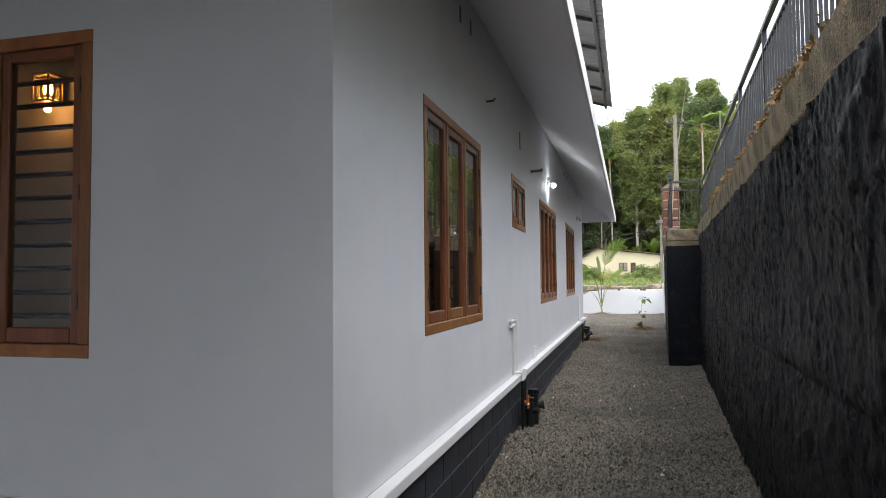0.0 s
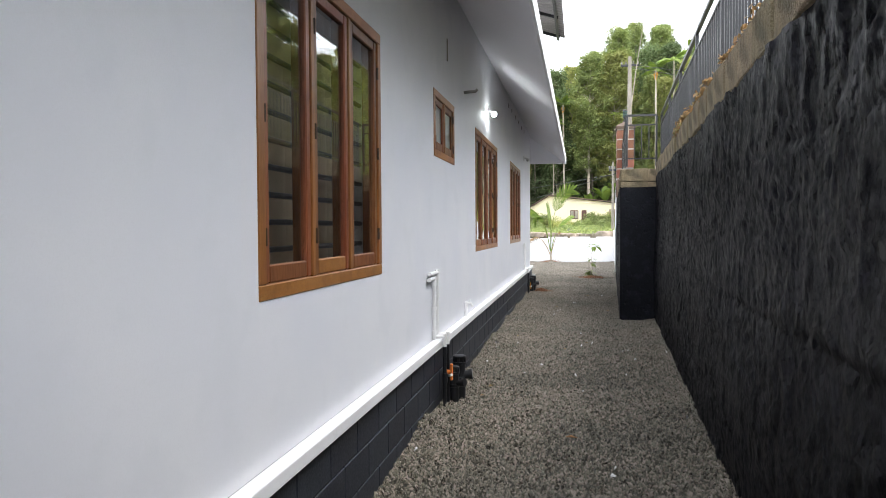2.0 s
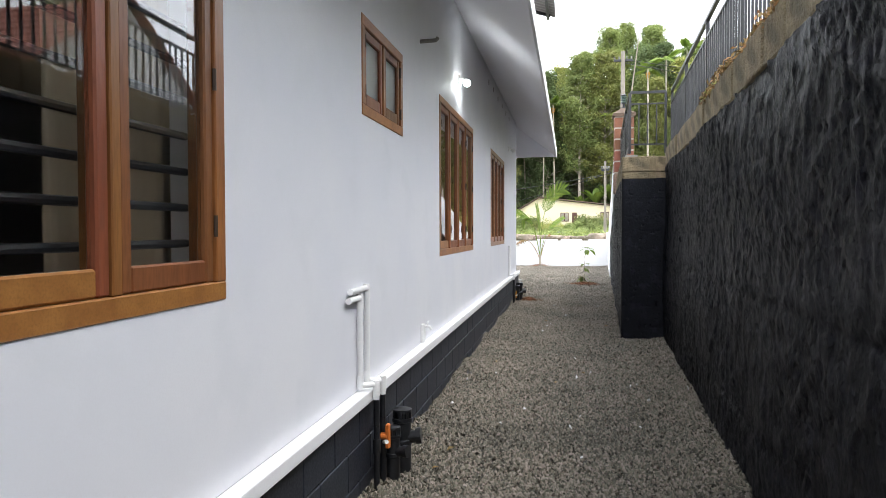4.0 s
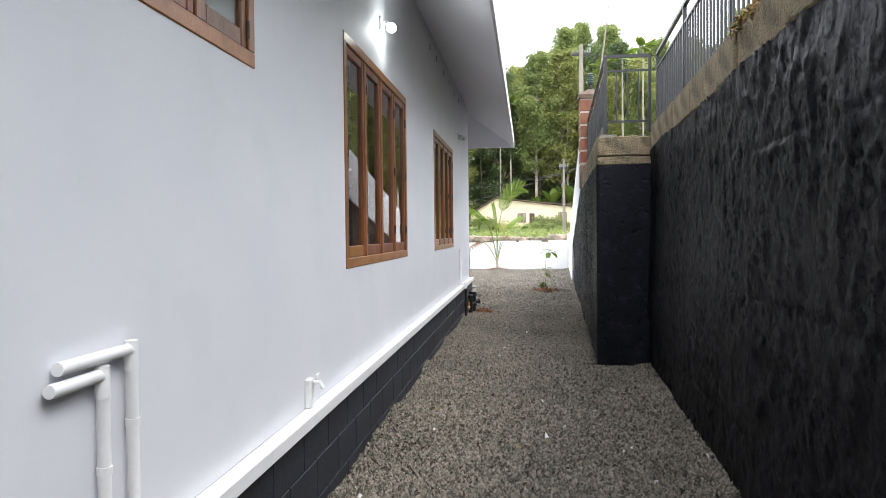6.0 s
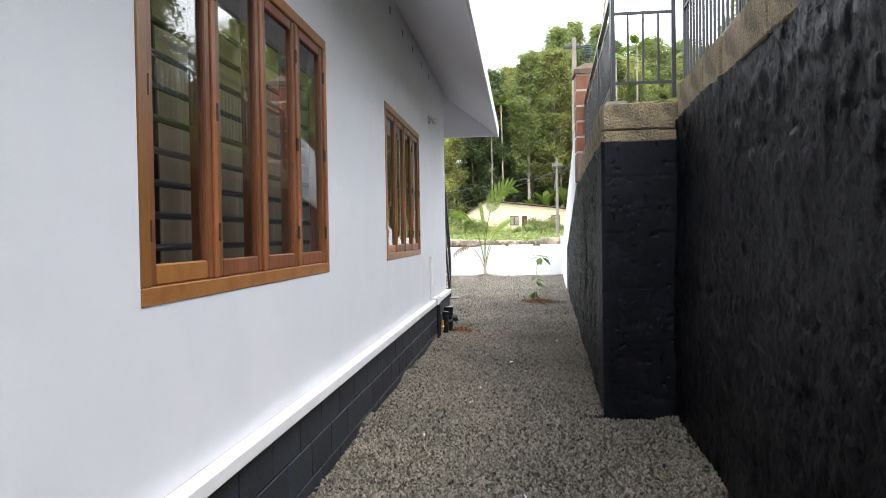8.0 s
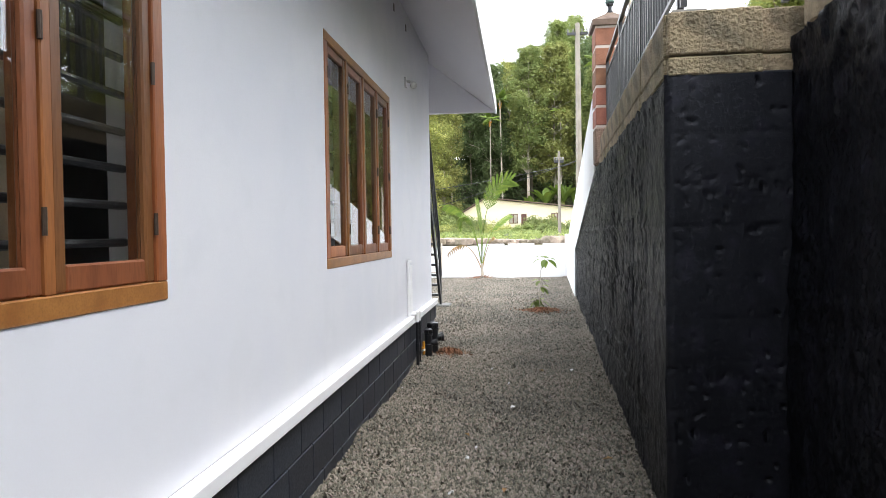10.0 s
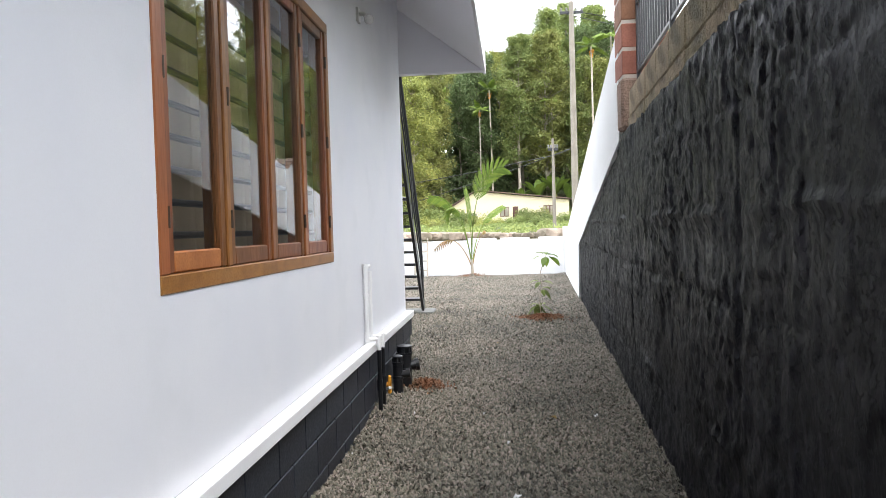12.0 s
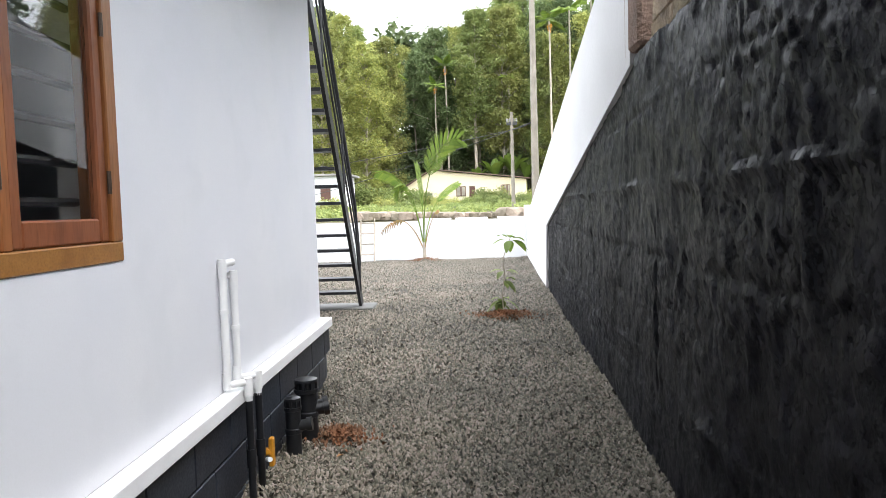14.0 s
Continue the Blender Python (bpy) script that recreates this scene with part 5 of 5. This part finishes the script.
# ---- gravel ----
def stones(name, count, x_of, y0, y1, size, seed, mat, label, power=1.0):
    """Many small angular chips lying on the yard, as one mesh."""
    g = np.random.default_rng(seed)
    y = y0 + (y1 - y0) * g.random(count) ** power
    lo, hi = x_of(y)
    x = lo + (hi - lo) * g.random(count)
    base = np.array([(1, 0, -0.2), (0, 1, -0.2), (-1, 0, -0.2), (0, -1, -0.2), (0.3, 0, 0.75), (-0.35, 0, 0.65)], float)
    faces = np.array([(0, 1, 4), (1, 2, 5), (2, 3, 5), (3, 0, 4), (1, 5, 4), (3, 4, 5)])
    v = base[None] * g.uniform(0.65, 1.25, (count, 6, 1)) + g.normal(0, 0.2, (count, 6, 3))
    v *= (size * g.uniform(0.55, 1.25, (count, 1, 1))) * g.uniform(0.65, 1.1, (count, 1, 3))
    tilt, spin = g.normal(0, 0.75, (2, count)), g.random(count) * 6.283
    c, d = np.cos(spin), np.sin(spin)
    vx, vy = v[..., 0] * c[:, None] - v[..., 1] * d[:, None], v[..., 0] * d[:, None] + v[..., 1] * c[:, None]
    v = np.stack([vx, vy, v[..., 2] + vx * tilt[0][:, None] + vy * tilt[1][:, None]], 2)
    swell = 0.012 * np.sin(x * 5.1 + y * 1.7) + 0.01 * np.sin(y * 2.9 - x * 2.2)
    front = np.clip((9.0 - y) / 2.5, 0, 1)
    heap = 0.05 * np.clip((y - 19.2) / 0.7, 0, 1) + 0.035 * np.clip(np.sin(y * 3.1) + np.sin(y * 7.3 + 1) * 0.7, 0, 1.5)
    pile = heap * np.exp(-((x - XW - 0.03) / 0.13) ** 2) + (0.03 + 0.04 * front) * np.exp(-((x - hi) / 0.14) ** 2)
    pile -= 0.085 * front * np.clip((-0.45 - x) / 0.6, 0, 1)
    v += np.stack([x, y, 0.008 + swell * 0.6 + pile + size * g.uniform(-0.2, 0.7, count)], 1)[:, None]
    f = (faces[None] + 6 * np.arange(count)[:, None, None]).reshape(-1)
    me = bpy.data.meshes.new(name)
    me.vertices.add(count * 6)
    me.vertices.foreach_set("co", v.ravel())
    me.loops.add(len(f))
    me.loops.foreach_set("vertex_index", f)
    me.polygons.add(len(f) // 3)
    me.polygons.foreach_set("loop_start", np.arange(0, len(f), 3))
    me.update(calc_edges=True)
    me.materials.append(mat)
    return tagged(new(name, me), label, "gravel", kind="stuff")


def lane(y):
    return np.full_like(y, XW + 0.03), np.where(y < 15, 0.355, -0.175) + 0.0452 * y


def yard(y):
    return np.full_like(y, -6.0), -0.175 + 0.0452 * y


stones("gravel", 200000, lane, 5.0, 21.0, 0.0118, 61, STONE, "grey and brown gravel chips covering the yard")
stones("far_gravel", 170000, yard, 20.9, 33.85, 0.0135, 62, STONE, "grey gravel chips at the far end of the yard", 1.3)
stones("pale_pebbles", 46, lane, 5.5, 19.0, 0.022, 63, BOUNDARY, "scattered white pebbles in the gravel")

def crumbs(x, y, r, count, seed):
    """Loose red soil thrown over the gravel."""
    g = np.random.default_rng(seed)
    ob = stones("loose_earth", count, lambda yy: (np.full_like(yy, x - r), np.full_like(yy, x + r)), y - r, y + r, 0.012, seed, EARTH, "loose red earth scattered on the gravel")
    co = np.empty(count * 18)
    ob.data.vertices.foreach_get("co", co)
    co = co.reshape(count, 6, 3)
    mid = co.mean(1)
    a, d = g.random(count) * 6.283, np.abs(g.normal(0, 0.5, count)) * r
    co[..., :2] += (np.stack([x + d * np.cos(a), y + d * np.sin(a) * 0.8], 1) - mid[:, :2])[:, None]
    co[..., 2] += (0.03 * np.exp(-(d / r * 1.6) ** 2) + 0.012)[:, None]
    ob.data.vertices.foreach_set("co", co.ravel())


crumbs(0.2, 24.2, 0.42, 1500, 71)
crumbs(-1.32, 33.35, 0.4, 700, 72)
crumbs(-1.0, 19.75, 0.22, 800, 73)

# ---- blocks of the plinth ----
def block_mesh(name, lx, ly, lz, r, mat, rough=0.0, seed=0):
    bm = soft_box(0, lx, 0, ly, 0, lz, r)
    if rough:
        for v in bm.verts:
            v.co += Vector([rough * noise.noise(v.co * 9 + Vector((seed * 5.3 + i * 3.1, 0, 0))) for i in range(3)])
    return mesh_of(name, bm, mat)


half = block_mesh("block", 0.03, 0.193, 0.192, 0.004, PLINTH)
whole = [block_mesh("block", 0.03, 0.394, 0.192, 0.004, PLINTH, 0.002, s) for s in range(3)]
for c, z in enumerate((0.293, 0.093, -0.107)):
    y = Y0 - 0.035
    k = c % 2
    first = True
    while y < Y1 + 0.03 - 0.1:
        short = first and c % 2
        ob = part("block", half if short or y + 0.39 > Y1 + 0.04 else whole[k % 3], None, plinth)
        ob.location = (XW + 0.012, y, z)
        y += 0.2 if short else 0.4
        first, k = False, k + 1
    for j in range(8):
        ob = part("block", whole[j % 3], None, plinth)
        ob.matrix_basis = Matrix(((0, -1, 0, XW + 0.03 - 0.4 * j - (0.2 if c % 2 else 0.0)), (1, 0, 0, Y0 - 0.042), (0, 0, 1, z), (0, 0, 0, 1)))

# ---- beige block course on the retaining wall ----
bm = bmesh.new()
v = [bm.verts.new((wall_x(y) + dx, y, z)) for y in (-2.0, 14.99) for dx, z in ((0.08, 2.2), (0.18, 2.2), (0.18, 2.46), (0.08, 2.46))]
for f in ((0, 1, 2, 3), (4, 5, 6, 7), (0, 1, 5, 4), (1, 2, 6, 5), (2, 3, 7, 6), (3, 0, 4, 7)):
    bm.faces.new([v[i] for i in f])
course = structure("block_course", bm, CONCRETE, "course of beige cement blocks on the retaining wall")
tall = [block_mesh("cement_block", 0.2, 0.412, 0.235, 0.008, LATERITE, 0.012, s) for s in range(5)]
flat = [block_mesh("cement_block", 0.2, 0.412, 0.085, 0.006, LATERITE, 0.008, s) for s in range(3)]
upper = [block_mesh("cement_block", 0.2, 0.412, 0.2, 0.008, LATERITE, 0.012, s) for s in range(3)]
turn_z = -math.degrees(math.atan(0.0452))
k, y = 0, -2.0
while y < 14.75:
    part("cement_block", tall[k % 5], None, course).matrix_basis = pose(wall_x(y) - 0.004 + 0.006 * math.sin(k * 2.3), y, 2.238, 0, 0, turn_z)
    y, k = y + 0.42, k + 1
k, y = 0, 15.03
while y < 19.0:
    part("cement_block", flat[k % 3], None, course).matrix_basis = pose(wall_x(y) - 0.006, y, 2.1, 0, 0, turn_z)
    part("cement_block", upper[k % 3], None, course).matrix_basis = pose(wall_x(y) - 0.002, y, 2.192, 0, 0, turn_z)
    y, k = y + 0.42, k + 1
for z, me in ((2.1, flat[1]), (2.192, upper[1])):
    part("cement_block", me, None, course).matrix_basis = Matrix(((0, -1, 0, wall_x(15.1) + 0.42), (1, 0, 0, 14.99), (0, 0, 1, z), (0, 0, 0, 1)))
    part("cement_block", me, None, course).matrix_basis = Matrix(((0, -1, 0, wall_x(15.1) + 0.79), (1, 0, 0, 15.0), (0, 0, 1, z), (0, 0, 0, 1)))

for name, y0, y1, z in (("coping", -2.0, 14.95, 2.474), ("coping", 15.08, 19.0, 2.393)):
    bm = bmesh.new()
    v = [bm.verts.new((wall_x(y) + dx, y, h)) for y in (y0, y1) for dx, h in ((0.045, z), (0.2, z), (0.2, z + 0.03), (0.045, z + 0.03))]
    for f in ((0, 1, 2, 3), (4, 5, 6, 7), (0, 1, 5, 4), (1, 2, 6, 5), (2, 3, 7, 6), (3, 0, 4, 7)):
        bm.faces.new([v[i] for i in f])
    part(name, bm, CONCRETE, course, "thin grey cement bed under the railing")

# dry leaves on the gravel
drng = random.Random(44)
bm = bmesh.new()
for k in range(16):
    y = drng.uniform(6, 22)
    x = drng.uniform(-1.0, wall_x(y) - 0.15)
    a, l = drng.uniform(0, 6.28), drng.uniform(0.025, 0.05)
    d, w = Vector((math.cos(a), math.sin(a), 0)) * l, Vector((-math.sin(a), math.cos(a), 0)) * l * 0.4
    o = Vector((x, y, 0.032))
    up = Vector((0, 0, l * 0.3))
    v = [bm.verts.new(q) for q in (o - d, o + w + up, o + d, o - w + up)]
    m = bm.verts.new(o)
    for i in range(4):
        bm.faces.new((v[i], v[(i + 1) % 4], m))
tagged(part("leaf_litter", bm, DRYLEAF), "few dry brown leaves lying on the gravel", "leaves", kind="stuff")
